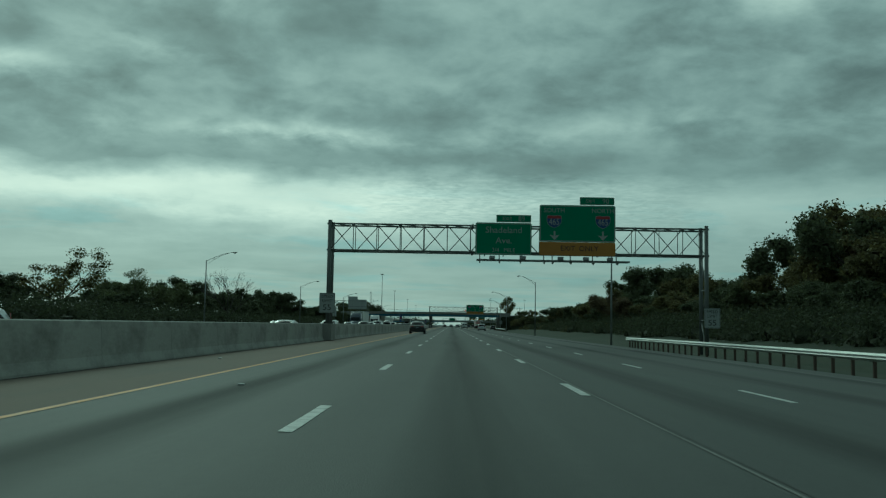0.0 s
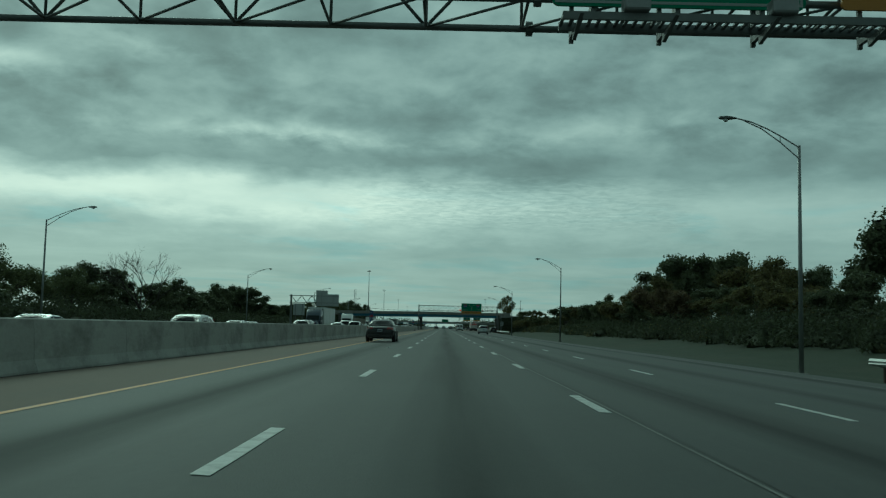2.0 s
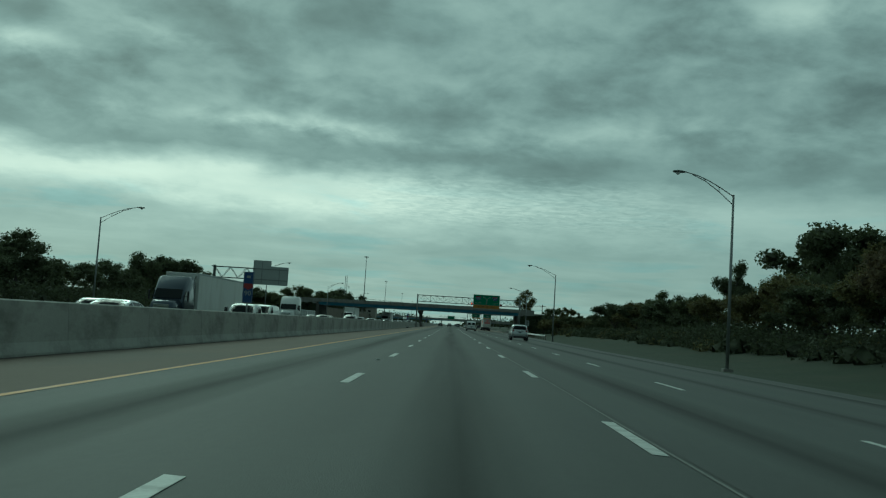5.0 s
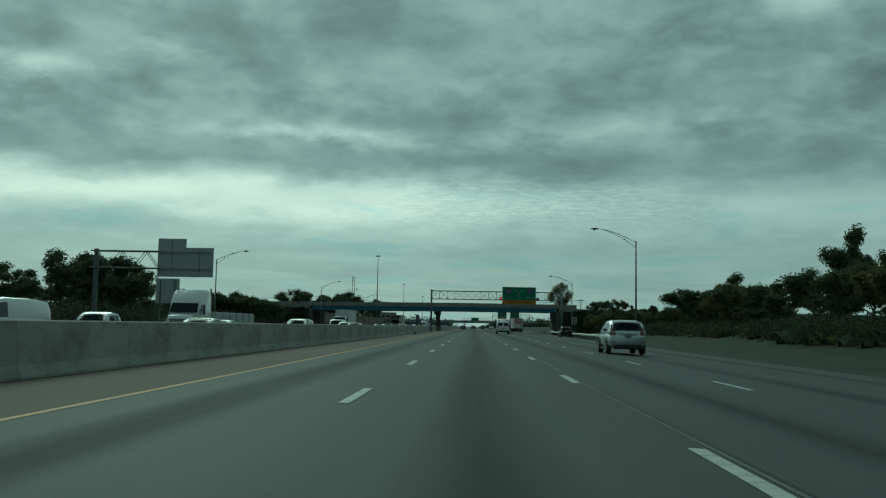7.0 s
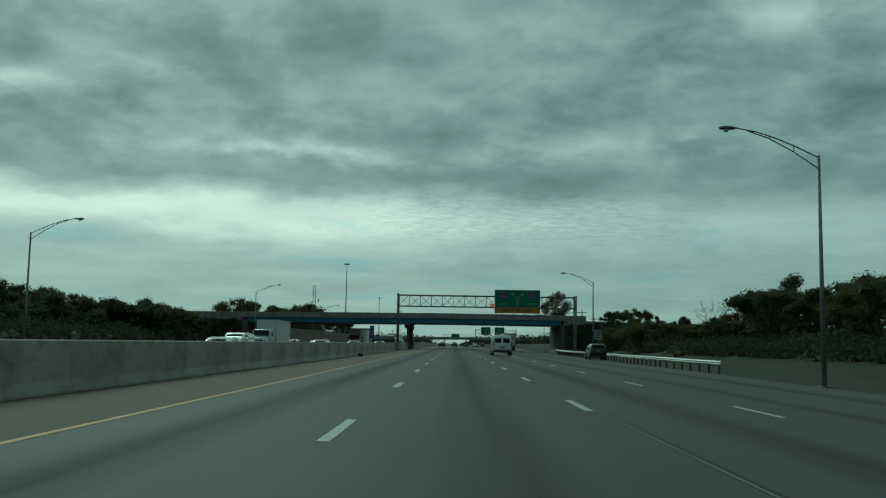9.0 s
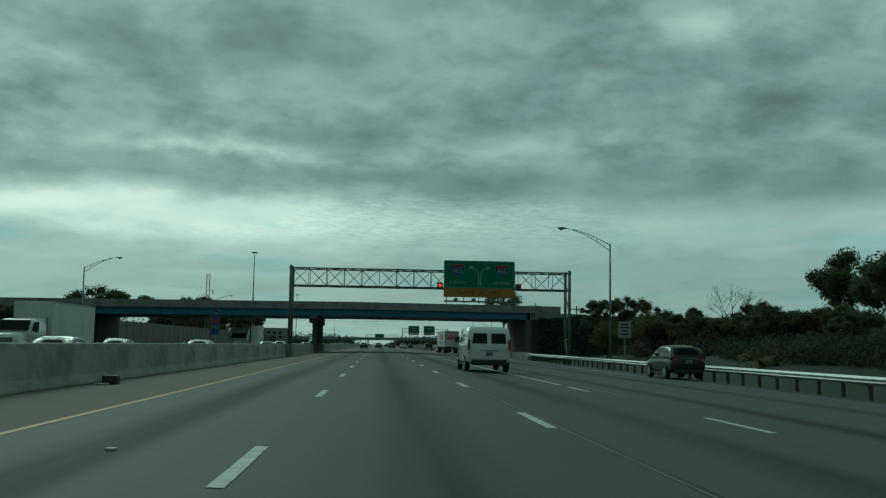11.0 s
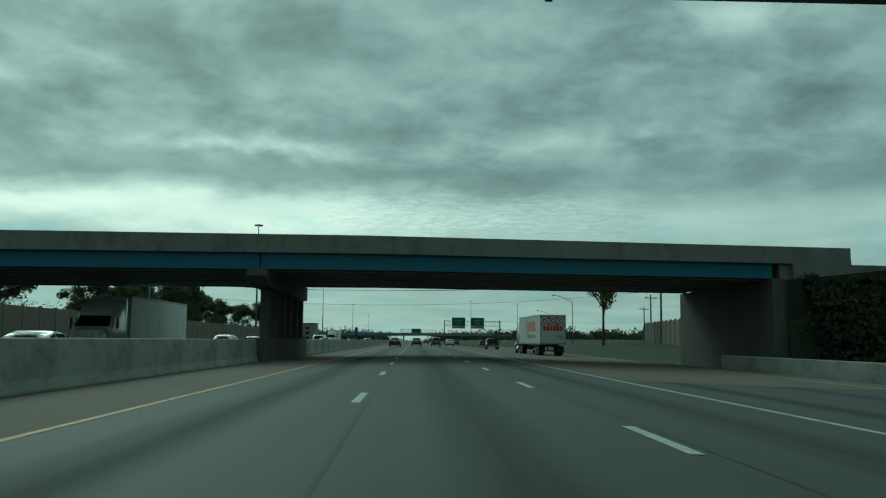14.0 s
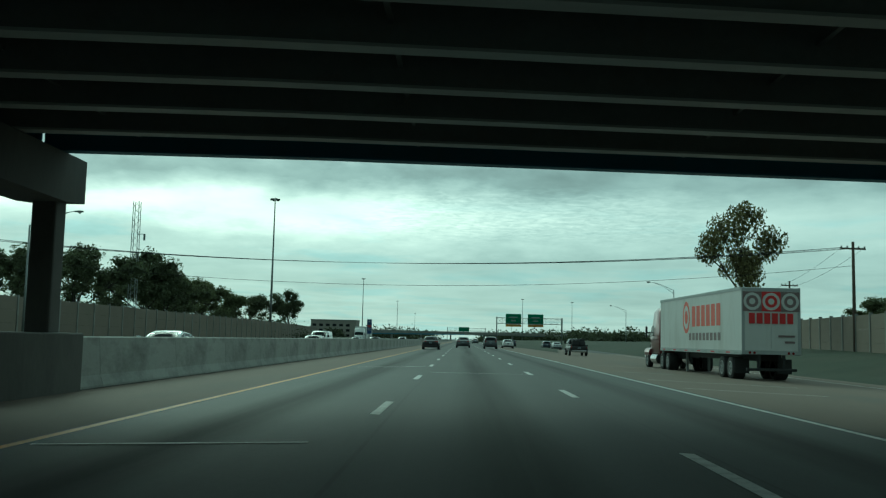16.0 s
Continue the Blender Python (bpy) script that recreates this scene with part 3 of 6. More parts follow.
# ---- guardrails ----
def guardrail(points, post_gap=1.9):
    """A W-beam rail on posts along points (x, y, ground z)."""
    g = thing("guardrail", points[0], "galvanised steel W-beam guardrail on posts beside the shoulder", "guardrail", "roadside guardrails")
    o = Vector(points[0])
    prof = [(0, 0.44), (-0.05, 0.50), (-0.08, 0.53), (-0.03, 0.58), (-0.03, 0.60), (-0.08, 0.65), (-0.05, 0.68), (0, 0.74)]
    for a, b_ in zip(points, points[1:]):
        a, b_ = Vector(a) - o, Vector(b_) - o
        n = max(1, round((b_ - a).length / 7.6))
        for i in range(n):
            p, q = a.lerp(b_, i / n), a.lerp(b_, (i + 1) / n)
            bm = bmesh.new()
            rows = [[bm.verts.new((c.x + dx + e, c.y, c.z + dz)) for dx, dz in prof] for c, e in ((p, 0), (q, 0.0))]
            back = [[bm.verts.new((c.x + dx + 0.012, c.y, c.z + dz)) for dx, dz in prof] for c in (p, q)]
            for r in (rows, back):
                for k in range(len(prof) - 1):
                    bm.faces.new((r[0][k], r[0][k + 1], r[1][k + 1], r[1][k]))
            part("rail", bm, M["rail"], g, "w-shaped galvanised beam")
        m = max(1, round((b_ - a).length / post_gap))
        for i in range(m):
            p = a.lerp(b_, (i + 0.5) / m)
            bm = bmesh.new()
            box(bm, p.x + 0.16, p.x + 0.28, p.y - 0.05, p.y + 0.05, p.z - 0.3, p.z + 0.70)
            box(bm, p.x + 0.02, p.x + 0.17, p.y - 0.05, p.y + 0.05, p.z + 0.42, p.z + 0.72)
            part("post", bm, M["wood"], g)
    return g


guardrail([(15.3, -40, -0.45), (15.4, 60, -0.45), (15.9, 80, -0.5), (16.3, 87, -0.55)])
guardrail([(16.8, 290, -0.50), (16.0, 304, -0.45), (16.4, 340, -0.45), (17.6, 392, -0.45)])
bm = bmesh.new()
box(bm, 17.5, 17.9, 392, 413.5, -0.8, 0.35, 0.05)
tagged(new("concrete_wall", mesh_from(bm, "concrete_wall", M["barrier"])), "low pale concrete parapet before the bridge abutment", "barrier", kind="structure")


# ---- sign gantries ----
def shield(parent, x, z, y, w, number):
    """An interstate shield: blue field, red crown, white rim."""
    def outline(s):
        pts = [(-0.49, 0.42), (-0.25, 0.45), (0, 0.42), (0.25, 0.45), (0.49, 0.42), (0.53, 0.20), (0.50, -0.04), (0.41, -0.22), (0.25, -0.36), (0, -0.46), (-0.25, -0.36), (-0.41, -0.22), (-0.50, -0.04), (-0.53, 0.20)]
        return [(x + w * a * s, z + w * b_ * s) for a, b_ in pts]
    rim = part("shield_rim", poly_prism(bmesh.new(), outline(1.025), y - 0.012, y), M["sign_white"], parent, "white-rimmed route shield")
    part("shield_field", poly_prism(bmesh.new(), outline(0.98), y - 0.018, y - 0.0125), M["sign_blue"], rim, "blue shield field")
    crown = [(x + w * a, z + w * b_) for a, b_ in ((-0.47, 0.405), (-0.25, 0.43), (0, 0.40), (0.25, 0.43), (0.47, 0.405), (0.50, 0.22), (-0.50, 0.22))]
    part("shield_crown", poly_prism(bmesh.new(), crown, y - 0.024, y - 0.0185), M["sign_red"], rim, "red shield crown")
    letters(number, w * 0.66, (x, y - 0.026, z - 0.04 * w), M["sign_white"], rim, squeeze=0.78)


def arrow_down(parent, x, z, y, s):
    pts = [(-0.09, 0.5), (0.09, 0.5), (0.09, 0.02), (0.5, 0.12), (0, -0.42), (-0.5, 0.12), (-0.09, 0.02)]
    part("arrow", poly_prism(bmesh.new(), [(x + s * a, z + s * b_) for a, b_ in pts], y - 0.012, y), M["sign_white"], parent, "white down arrow")


def gantry(x0, x1, y, zb, zt, bays, base_l, base_r, label, d=1.0):
    g = thing("sign_gantry", (x0, y, base_l), label, "sign gantry", "overhead sign gantries")
    o = Vector((x0, y, base_l))

    def tb(name, a, b_, r, lab=""):
        bm = bmesh.new()
        for p, q in zip(a, b_):
            tube(bm, Vector(p) - o, Vector(q) - o, r)
        return part(name, bm, M["dark_steel"], g, lab, True)

    for side, base in ((x0, base_l), (x1, base_r)):
        for dy in (-d, d):
            tb("upright", [(side, y + dy, base)], [(side, y + dy, zt + 0.25)], 0.15, "heavy round steel upright")
        h = zb - base
        lev = [base + h * f for f in (0.03, 0.36, 0.66, 1.0)]
        for k in range(3):
            a, b_ = (lev[k], lev[k + 1]) if k % 2 == 0 else (lev[k + 1], lev[k])
            tb("brace", [(side, y - d, a)], [(side, y + d, b_)], 0.05)
            tb("brace", [(side, y - d, lev[k + 1])], [(side, y + d, lev[k + 1])], 0.05)
        bm = bmesh.new()
        box(bm, side - x0 - 0.34, side - x0 + 0.34, -d - 0.35, d + 0.35, base - base_l - 1.15, base - base_l + 0.04, 0.03)
        part("footing", bm, M["concrete"], g, "concrete footing")
    for dy in (-d, d):
        for z in (zb, zt):
            tb("chord", [(x0 - 0.2, y + dy, z)], [(x1 + 0.2, y + dy, z)], 0.065)
    w = (x1 - x0) / bays
    for k in range(bays + 1):
        x = x0 + w * k
        for dy in (-d, d):
            tb("strut", [(x, y + dy, zb)], [(x, y + dy, zt)], 0.028)
        for z in (zb, zt):
            tb("strut", [(x, y - d, z)], [(x, y + d, z)], 0.028)
    for k in range(bays):
        xa, xb = x0 + w * k, x0 + w * (k + 1)
        for dy in (-d, d):
            up = (k % 2 == 0) == (dy < 0)
            tb("diagonal", [(xa, y + dy, zb if up else zt)], [(xb, y + dy, zt if up else zb)], 0.032)
        tb("diagonal", [(xa, y - d, zt)], [(xb, y + d, zt)], 0.026)
        tb("diagonal", [(xa, y + d, zb)], [(xb, y - d, zb)], 0.026)
    # bolted splices of the chords
    for f in (0.38, 0.72):
        x = x0 + (x1 - x0) * f
        bm = bmesh.new()
        for dy in (-d, d):
            for z in (zb, zt):
                tube(bm, Vector((x - 0.06, y + dy, z)) - o, Vector((x + 0.06, y + dy, z)) - o, 0.13, n=10)
        part("splice", bm, M["dark_steel"], g, "bolted flange splices")
    return g


def catwalk(x0, x1, y, z, hangers, lamps, reach):
    """The lighting walkway under the signs, with its flood lights."""
    c = thing("sign_lighting_walkway", (x0, y, z), "dark steel lighting walkway hung below the gantry signs", "walkway", "sign lighting")
    bm = bmesh.new()
    box(bm, 0, x1 - x0, -0.10, -0.04, -0.06, 0.06)
    box(bm, 0, x1 - x0, 0.42, 0.48, -0.06, 0.06)
    part("beam", bm, M["dark_steel"], c)
    bm = bmesh.new()
    n = int((x1 - x0) / 0.14)
    for k in range(n):
        box(bm, k * 0.14, k * 0.14 + 0.05, -0.04, 0.42, 0.0, 0.03)
    part("grating", bm, M["dark_steel"], c, "open steel grating")
    for x in hangers:
        bm = bmesh.new()
        box(bm, x - x0 - 0.035, x - x0 + 0.035, 0.80, 0.865, -0.14, reach)
        box(bm, x - x0 - 0.034, x - x0 + 0.034, 0.481, 0.799, -0.08, 0.02)
        box(bm, x - x0 - 0.035, x - x0 + 0.035, 0.867, 1.02, reach - 0.12, reach)
        poly = [(0.50, -0.06), (0.50, -0.20), (-0.35, -0.06)]
        a = [bm.verts.new((x - x0 - 0.03, p, q)) for p, q in poly]
        b_ = [bm.verts.new((x - x0 + 0.03, p, q)) for p, q in poly]
        bm.faces.new(a)
        bm.faces.new(b_[::-1])
        for i in range(3):
            bm.faces.new((a[i], a[(i + 1) % 3], b_[(i + 1) % 3], b_[i]))
        part("hanger", bm, M["dark_steel"], c)
    for x in lamps:
        bm = bmesh.new()
        box(bm, x - x0 - 0.20, x - x0 + 0.20, -0.22, 0.10, 0.06, 0.30, 0.04)
        box(bm, x - x0 - 0.04, x - x0 + 0.04, -0.08, -0.02, 0.0, 0.08)
        part("flood_light", bm, M["galv"], c, "boxy sign flood light")
    return c


POST_L = 0.98
gantry(-9.15, 18.0, 66.45, 6.34, 8.25, 16, POST_L, -0.9, "weathered steel truss gantry spanning all lanes with exit signs", 0.75)
gantry(-9.15, 18.25, 372.45, 6.72, 8.42, 16, POST_L, -0.9, "weathered steel truss gantry spanning all lanes before the bridge")
Y = 65.45


def guide_sign(name, x0, x1, z0, z1, y, label, colour="sign_green"):
    s = thing(name, (0, 0, 0), label, "road sign", "overhead guide signs")
    part("board", panel(x0, x1, z0, z1, y), M[colour], s)
    part("sign_border", border(x0, x1, z0, z1, y - 0.005), M["sign_white"], s, "white border line")
    bm = bmesh.new()
    n = max(2, int((x1 - x0) / 1.3))
    for k in range(n):
        x = x0 + (x1 - x0) * (k + 0.5) / n
        box(bm, x - 0.04, x + 0.04, y + 0.055, y + 0.30, z0 - 0.1, z1 - 0.1)
    part("bracket", bm, M["dark_steel"], s)
    return s


s = guide_sign("exit_sign", 1.37, 5.40, 6.15, 8.47, Y, "green Shadeland Ave exit sign with faded white letters")
letters("Shadeland", 0.66, (3.40, Y - 0.012, 7.93), M["sign_white"], s, squeeze=1.0)
letters("Ave.", 0.62, (3.42, Y - 0.012, 7.17), M["sign_white"], s, squeeze=1.08)
for word, x in (("3/4", 2.82), ("MILE", 3.82)):
    letters(word, 0.42, (x, Y - 0.012, 6.48), M["sign_white"], s)
t_ = part("exit_tab", panel(2.86, 5.36, 8.51, 9.05, Y, r=0.06), M["sign_green"], s, "green exit number tab")
part("sign_border", border(2.86, 5.36, 8.51, 9.05, Y - 0.005, 0.03, 0.03), M["sign_white"], t_)
letters("EXIT", 0.34, (3.65, Y - 0.012, 8.76), M["sign_white"], t_)
letters("89", 0.50, (4.68, Y - 0.012, 8.76), M["sign_white"], t_)

s = guide_sign("junction_sign", 5.97, 11.42, 7.16, 9.82, Y, "green interstate junction sign with two route shields")
part("exit_only_panel", panel(5.97, 11.42, 6.18, 7.14, Y, r=0.08), M["sign_yellow"], s, "yellow exit only panel")
for word, x in (("EXIT", 8.0), ("ONLY", 9.5)):
    letters(word, 0.52, (x, Y - 0.012, 6.68), M["black"], s)
letters("SOUTH", 0.46, (7.02, Y - 0.012, 9.42), M["sign_white"], s)
letters("NORTH", 0.46, (10.52, Y - 0.012, 9.42), M["sign_white"], s)
shield(s, 7.02, 8.62, Y, 1.0, "465")
shield(s, 10.52, 8.62, Y, 1.0, "465")
arrow_down(s, 7.05, 7.58, Y, 0.72)
arrow_down(s, 10.52, 7.58, Y, 0.72)
t_ = part("exit_tab", panel(8.86, 11.34, 9.86, 10.42, Y, r=0.06), M["sign_green"], s, "green exit number tab")
part("sign_border", border(8.86, 11.34, 9.86, 10.42, Y - 0.005, 0.03, 0.03), M["sign_white"], t_)
letters("EXIT", 0.34, (9.62, Y - 0.012, 10.13), M["sign_white"], t_)
letters("90", 0.50, (10.72, Y - 0.012, 10.13), M["sign_white"], t_)
catwalk(1.45, 12.3, 64.75, 5.72, (1.7, 3.1, 4.6, 6.3, 6.9, 8.2, 9.8, 11.5), (2.55, 4.75, 7.4, 9.2, 10.9), 0.72)

Y = 371.1
s = guide_sign("ramp_sign", 5.72, 12.72, 6.70, 9.42, Y, "green ramp junction sign with forked white arrows")
part("speed_panel", panel(5.72, 12.72, 5.82, 6.68, Y, r=0.08), M["sign_yellow"], s, "yellow ramp speed panel")
for word, x in (("RAMPS", 7.85), ("35", 9.42), ("MPH", 10.75)):
    letters(word, 0.56, (x, Y - 0.012, 6.26), M["black"], s)
letters("SOUTH", 0.48, (7.05, Y - 0.012, 7.22), M["sign_white"], s)
letters("NORTH", 0.48, (11.45, Y - 0.012, 7.22), M["sign_white"], s)
shield(s, 7.05, 8.46, Y, 1.3, "465")
shield(s, 11.45, 8.46, Y, 1.3, "465")
for sg in (-1, 1):
    bm = bmesh.new()
    pts = [(9.25 + sg * 0.10, 6.98), (9.25 + sg * 0.10, 8.0), (9.25 + sg * 0.17, 8.32), (9.25 + sg * 0.36, 8.58), (9.25 + sg * 0.74, 8.74)]
    for a, b_ in zip(pts, pts[1:]):
        box(bm, -0.055, 0.055, -0.006, 0.0, -0.02, (Vector(b_) - Vector(a)).length + 0.02,
            m=Matrix.Translation((a[0], Y - 0.004, a[1])) @ Matrix.Rotation(math.atan2(b_[0] - a[0], b_[1] - a[1]), 4, "Y"))
    poly_prism(bm, [(9.25 + sg * 0.70, 8.98), (9.25 + sg * 1.12, 8.80), (9.25 + sg * 0.72, 8.52)], Y - 0.010, Y - 0.004)
    part("arrow", bm, M["sign_white"], s, "curved white fork arrow")
for x, lit in ((5.36, True), (13.10, False)):
    b_ = thing("flashing_beacon", (x, Y, 6.95), "black boxed warning beacon, lit red" if lit else "black boxed warning beacon, unlit", "beacon", "sign beacons")
    bm = bmesh.new()
    box(bm, -0.27, 0.27, 0.0, 0.25, -0.27, 0.27, 0.03)
    part("housing", bm, M["black"], b_)
    part("lens", lathe(bmesh.new(), [(-0.04, 0.10), (-0.03, 0.14), (0.0, 0.15)], (0, 0, 0), "Y", 16), M["red_light"] if lit else M["tail"], b_, "round red lens")
    bm = bmesh.new()
    tube(bm, (-0.0, 0.13, -0.27), (0, 0.3, -0.35), 0.04)
    part("bracket", bm, M["dark_steel"], b_)
catwalk(5.75, 13.4, 370.4, 5.38, (6.0, 7.7, 9.2, 10.7, 12.5), (6.85, 8.6, 10.3, 12.1), 1.26)


def speed_sign(x, y, z, w, h, big, label):
    s = thing("speed_limit_sign", (x, y, z), label, "road sign", "speed limit signs")
    part("plate", panel(-w / 2, w / 2, 0, h, 0, 0.02, 0.06), M["sign_white"], s)
    part("sign_border", border(-w / 2, w / 2, 0, h, -0.004, 0.02, 0.03), M["black"], s)
    letters("SPEED", w * 0.27, (0, -0.008, h * 0.82), M["black"], s)
    letters("LIMIT", w * 0.27, (0, -0.008, h * 0.60), M["black"], s)
    letters("55", w * 0.52, (0, -0.008, h * 0.26), M["black"], s, squeeze=1.1)
    bm = bmesh.new()
    box(bm, -0.03, 0.03, 0.022, big, h * 0.2, h * 0.26)
    box(bm, -0.03, 0.03, 0.022, big, h * 0.7, h * 0.76)
    part("bracket", bm, M["galv"], s)
    return s


speed_sign(-9.15, 65.2, 1.78, 1.12, 1.42, 0.30, "white speed limit 55 sign fixed to the gantry upright")
speed_sign(18.25, 65.2, 1.15, 1.12, 1.42, 0.30, "white speed limit 55 sign on the outer gantry upright")
s = thing("notice_sign", (18.75, 352.9, 1.9), "small white notice sign with unreadable black text", "road sign")
part("plate", panel(-0.5, 0.5, 0, 1.3, 0, 0.02, 0.05), M["sign_white"], s)
bm = bmesh.new()
for k, wd in enumerate((0.6, 0.72, 0.5, 0.66)):
    box(bm, -wd / 2, wd / 2, -0.008, -0.003, 1.02 - k * 0.26, 1.12 - k * 0.26)
part("text_bar", bm, M["black"], s, "unreadable lines of text")
bm = bmesh.new()
box(bm, -0.04, 0.04, 0.022, 0.08, -2.9, 1.2)
part("post", bm, M["galv"], s)


# ---- blue kilometre boards on the median ----
def mile_board(x, y, z, h):
    s = thing("mile_marker", (x, y, z), "tall narrow blue mile marker board on the median barrier", "road sign", "mile markers")
    part("board", panel(-0.24, 0.24, 0.45, 0.45 + h, 0, 0.02, 0.04), M["sign_blue"], s)
    part("sign_border", border(-0.24, 0.24, 0.45, 0.45 + h, -0.004, 0.015, 0.02), M["sign_white"], s)
    letters("90", 0.34, (0, -0.008, 0.45 + h * 0.30), M["sign_white"], s)
    part("route_mark", poly_prism(bmesh.new(), [(-0.2, 0.45 + h * 0.62), (0.2, 0.45 + h * 0.62), (0.22, 0.45 + h * 0.5), (0, 0.45 + h * 0.42), (-0.22, 0.45 + h * 0.5)], -0.008, -0.002), M["sign_red"], s)
    bm = bmesh.new()
    box(bm, -0.09, 0.09, -0.008, -0.002, 0.45 + h * 0.80, 0.45 + h * 0.88)
    part("text_bar", bm, M["sign_white"], s)
    bm = bmesh.new()
    box(bm, -0.03, 0.03, 0.022, 0.07, -0.04, 0.5 + h * 0.9)
    part("post", bm, M["galv"], s)


mile_board(-9.70, 170.5, 1.03, 1.45)
mile_board(-9.70, 334.0, 1.03, 1.45)
mile_board(-9.70, 500.0, 1.03, 1.45)

# ---- cantilever sign of the oncoming side, seen from behind ----
g = thing("cantilever_sign", (-36, 264.9, -0.5), "grey back of a stepped cantilever sign for oncoming traffic", "road sign")
o = Vector((-36, 264.9, -0.5))
bm = bmesh.new()
tube(bm, (0, 0, 0), (0, 0, 8.3), 0.26, 0.22, 12)
part("upright", bm, M["dark_steel"], g)
for z in (6.5, 8.1):
    for dy in (-0.35, 0.35):
        bm = bmesh.new()
        tube(bm, (-0.4, dy, z), (6.0, dy, z), 0.07)
        part("chord", bm, M["dark_steel"], g)
for k in range(5):
    bm = bmesh.new()
    for dy in (-0.35, 0.35):
        tube(bm, (k * 1.2, dy, 6.5 if k % 2 else 8.1), (k * 1.2 + 1.2, dy, 8.1 if k % 2 else 6.5), 0.035)
    part("diagonal", bm, M["dark_steel"], g)
bm = bmesh.new()
poly_prism(bm, [(5.7, 5.75), (11.05, 5.75), (11.05, 8.55), (8.4, 8.55), (8.4, 9.4), (5.7, 9.4)], 0.5, 0.55)
part("board", bm, M["sign_back"], g, "bare aluminium sign back")
for x in (7.05, 9.7):
    bm = bmesh.new()
    box(bm, x - 0.035, x + 0.035, 0.43, 0.498, 5.9, 9.2 if x < 8 else 8.4)
    part("stiffener", bm, M["galv"], g)
for z in (6.5, 8.1):
    bm = bmesh.new()
    box(bm, 5.8, 10.9, 0.36, 0.428, z - 0.06, z + 0.06)
    part("cross_rail", bm, M["galv"], g, "horizontal mounting rail")
s = thing("ground_sign", (-38.6, 293, 0), "dark back of a ground-mounted road sign", "road sign")
bm = bmesh.new()
box(bm, -1.5, 1.5, 0, 0.05, 3.3, 6.4, 0.02)
part("board", bm, M["sign_back"], s)
for x in (-0.9, 0.9):
    bm = bmesh.new()
    box(bm, x - 0.06, x + 0.06, -0.12, -0.002, -0.6, 6.2)
    part("post", bm, M["dark_steel"], s)


# ---- street lamps: tapered pole, bowed truss arm, cobra head ----
def street_lamp(arm=3.7, h=10.4):
    s = thing("street_lamp", (0, 0, 0), "tall galvanised street lamp with a truss arm and cobra head", "street lamp", "motorway street lamps")
    bm = bmesh.new()
    tube(bm, (0, 0, 0), (0, 0, h), 0.115, 0.07, 10)
    part("pole", bm, M["galv"], s, smooth=True)
    bm = bmesh.new()
    box(bm, -0.28, 0.28, -0.28, 0.28, -0.6, 0.03, 0.02)
    part("base", bm, M["concrete"], s, "concrete base block")
    bm = bmesh.new()
    top = [Vector((-arm * f, 0, h - 0.1 + 1.35 * math.sin(f * 1.35))) for f in (0, 0.25, 0.5, 0.75, 1.0)]
    low = [Vector((-arm * f, 0, h - 0.62 + 1.80 * math.sin(f * 1.45))) for f in (0, 0.3, 0.6, 0.86)]
    for a, b_ in zip(top, top[1:]):
        tube(bm, a, b_, 0.032, n=6)
    part("arm", bm, M["galv"], s, "bowed truss arm", True)
    bm = bmesh.new()
    for a, b_ in zip(low, low[1:]):
        tube(bm, a, b_, 0.028, n=6)
    part("arm_stay", bm, M["galv"], s, "lower stay of the arm", True)
    for f in (0.3, 0.6):
        bm = bmesh.new()
        tube(bm, (-arm * f, 0, h - 0.62 + 1.80 * math.sin(f * 1.45)), (-arm * f, 0, h - 0.1 + 1.35 * math.sin(f * 1.35)), 0.02, n=5)
        part("arm_strut", bm, M["galv"], s)
    bm = bmesh.new()
    z = top[-1].z
    lathe(bm, [(-0.80, 0.04), (-0.72, 0.12), (-0.45, 0.17), (-0.2, 0.13), (0.05, 0.05)], (-arm, 0, z), "X", 12)
    for v in bm.verts:
        v.co.z = z + (v.co.z - z) * 0.6
    hd = part("lamp_head", bm, M["dark_steel"], s, "grey cobra lamp head", True)
    part("lens", lathe(bmesh.new(), [(-0.13, 0.07), (-0.07, 0.12), (0.0, 0.13)], (-arm - 0.47, 0, z - 0.05), "Z", 12), M["lamp_lens"], hd, "glass bowl lens")
    return s


short_lamp = street_lamp(2.9)
short_lamp.matrix_world = pose(15.9, 92.8, -0.7)
copy_thing(short_lamp, pose(16.35, 182.2, -0.55))
lamp = street_lamp()
lamp.matrix_world = pose(16.0, 271.5, -0.55)
for x, y in ((18.75, 357.4), (34, 560), (44, 660)):
    copy_thing(lamp, pose(x, y, -0.55 if x < 25 else -0.4))
for x, y in ((-36.3, 45), (-36.3, 133.3), (-37.0, 221.8), (-36.6, 307.3), (-36.4, 395.6), (-37, 485)):
    copy_thing(lamp, pose(x, y, -0.5, 0, 0, 180))


def high_mast(x, y, h):
    s = thing("high_mast_light", (x, y, 0), "very tall slender mast with a ring of lamps on top", "mast light", "high mast lights")
    bm = bmesh.new()
    tube(bm, (0, 0, -0.5), (0, 0, h), 0.36, 0.13, 10)
    part("mast", bm, M["galv"], s, smooth=True)
    bm = bmesh.new()
    for k in range(6):
        a = k * math.pi / 3
        c, sn = math.cos(a), math.sin(a)
        tube(bm, (0.1 * c, 0.1 * sn, h - 0.3), (0.95 * c, 0.95 * sn, h - 0.3), 0.05, n=5)
        box(bm, -0.28, 0.28, -0.28, 0.28, h - 0.72, h - 0.30, m=Matrix.Translation((0.95 * c, 0.95 * sn, 0)))
    part("lamp_ring", bm, M["dark_steel"], s, "ring of flood lights")


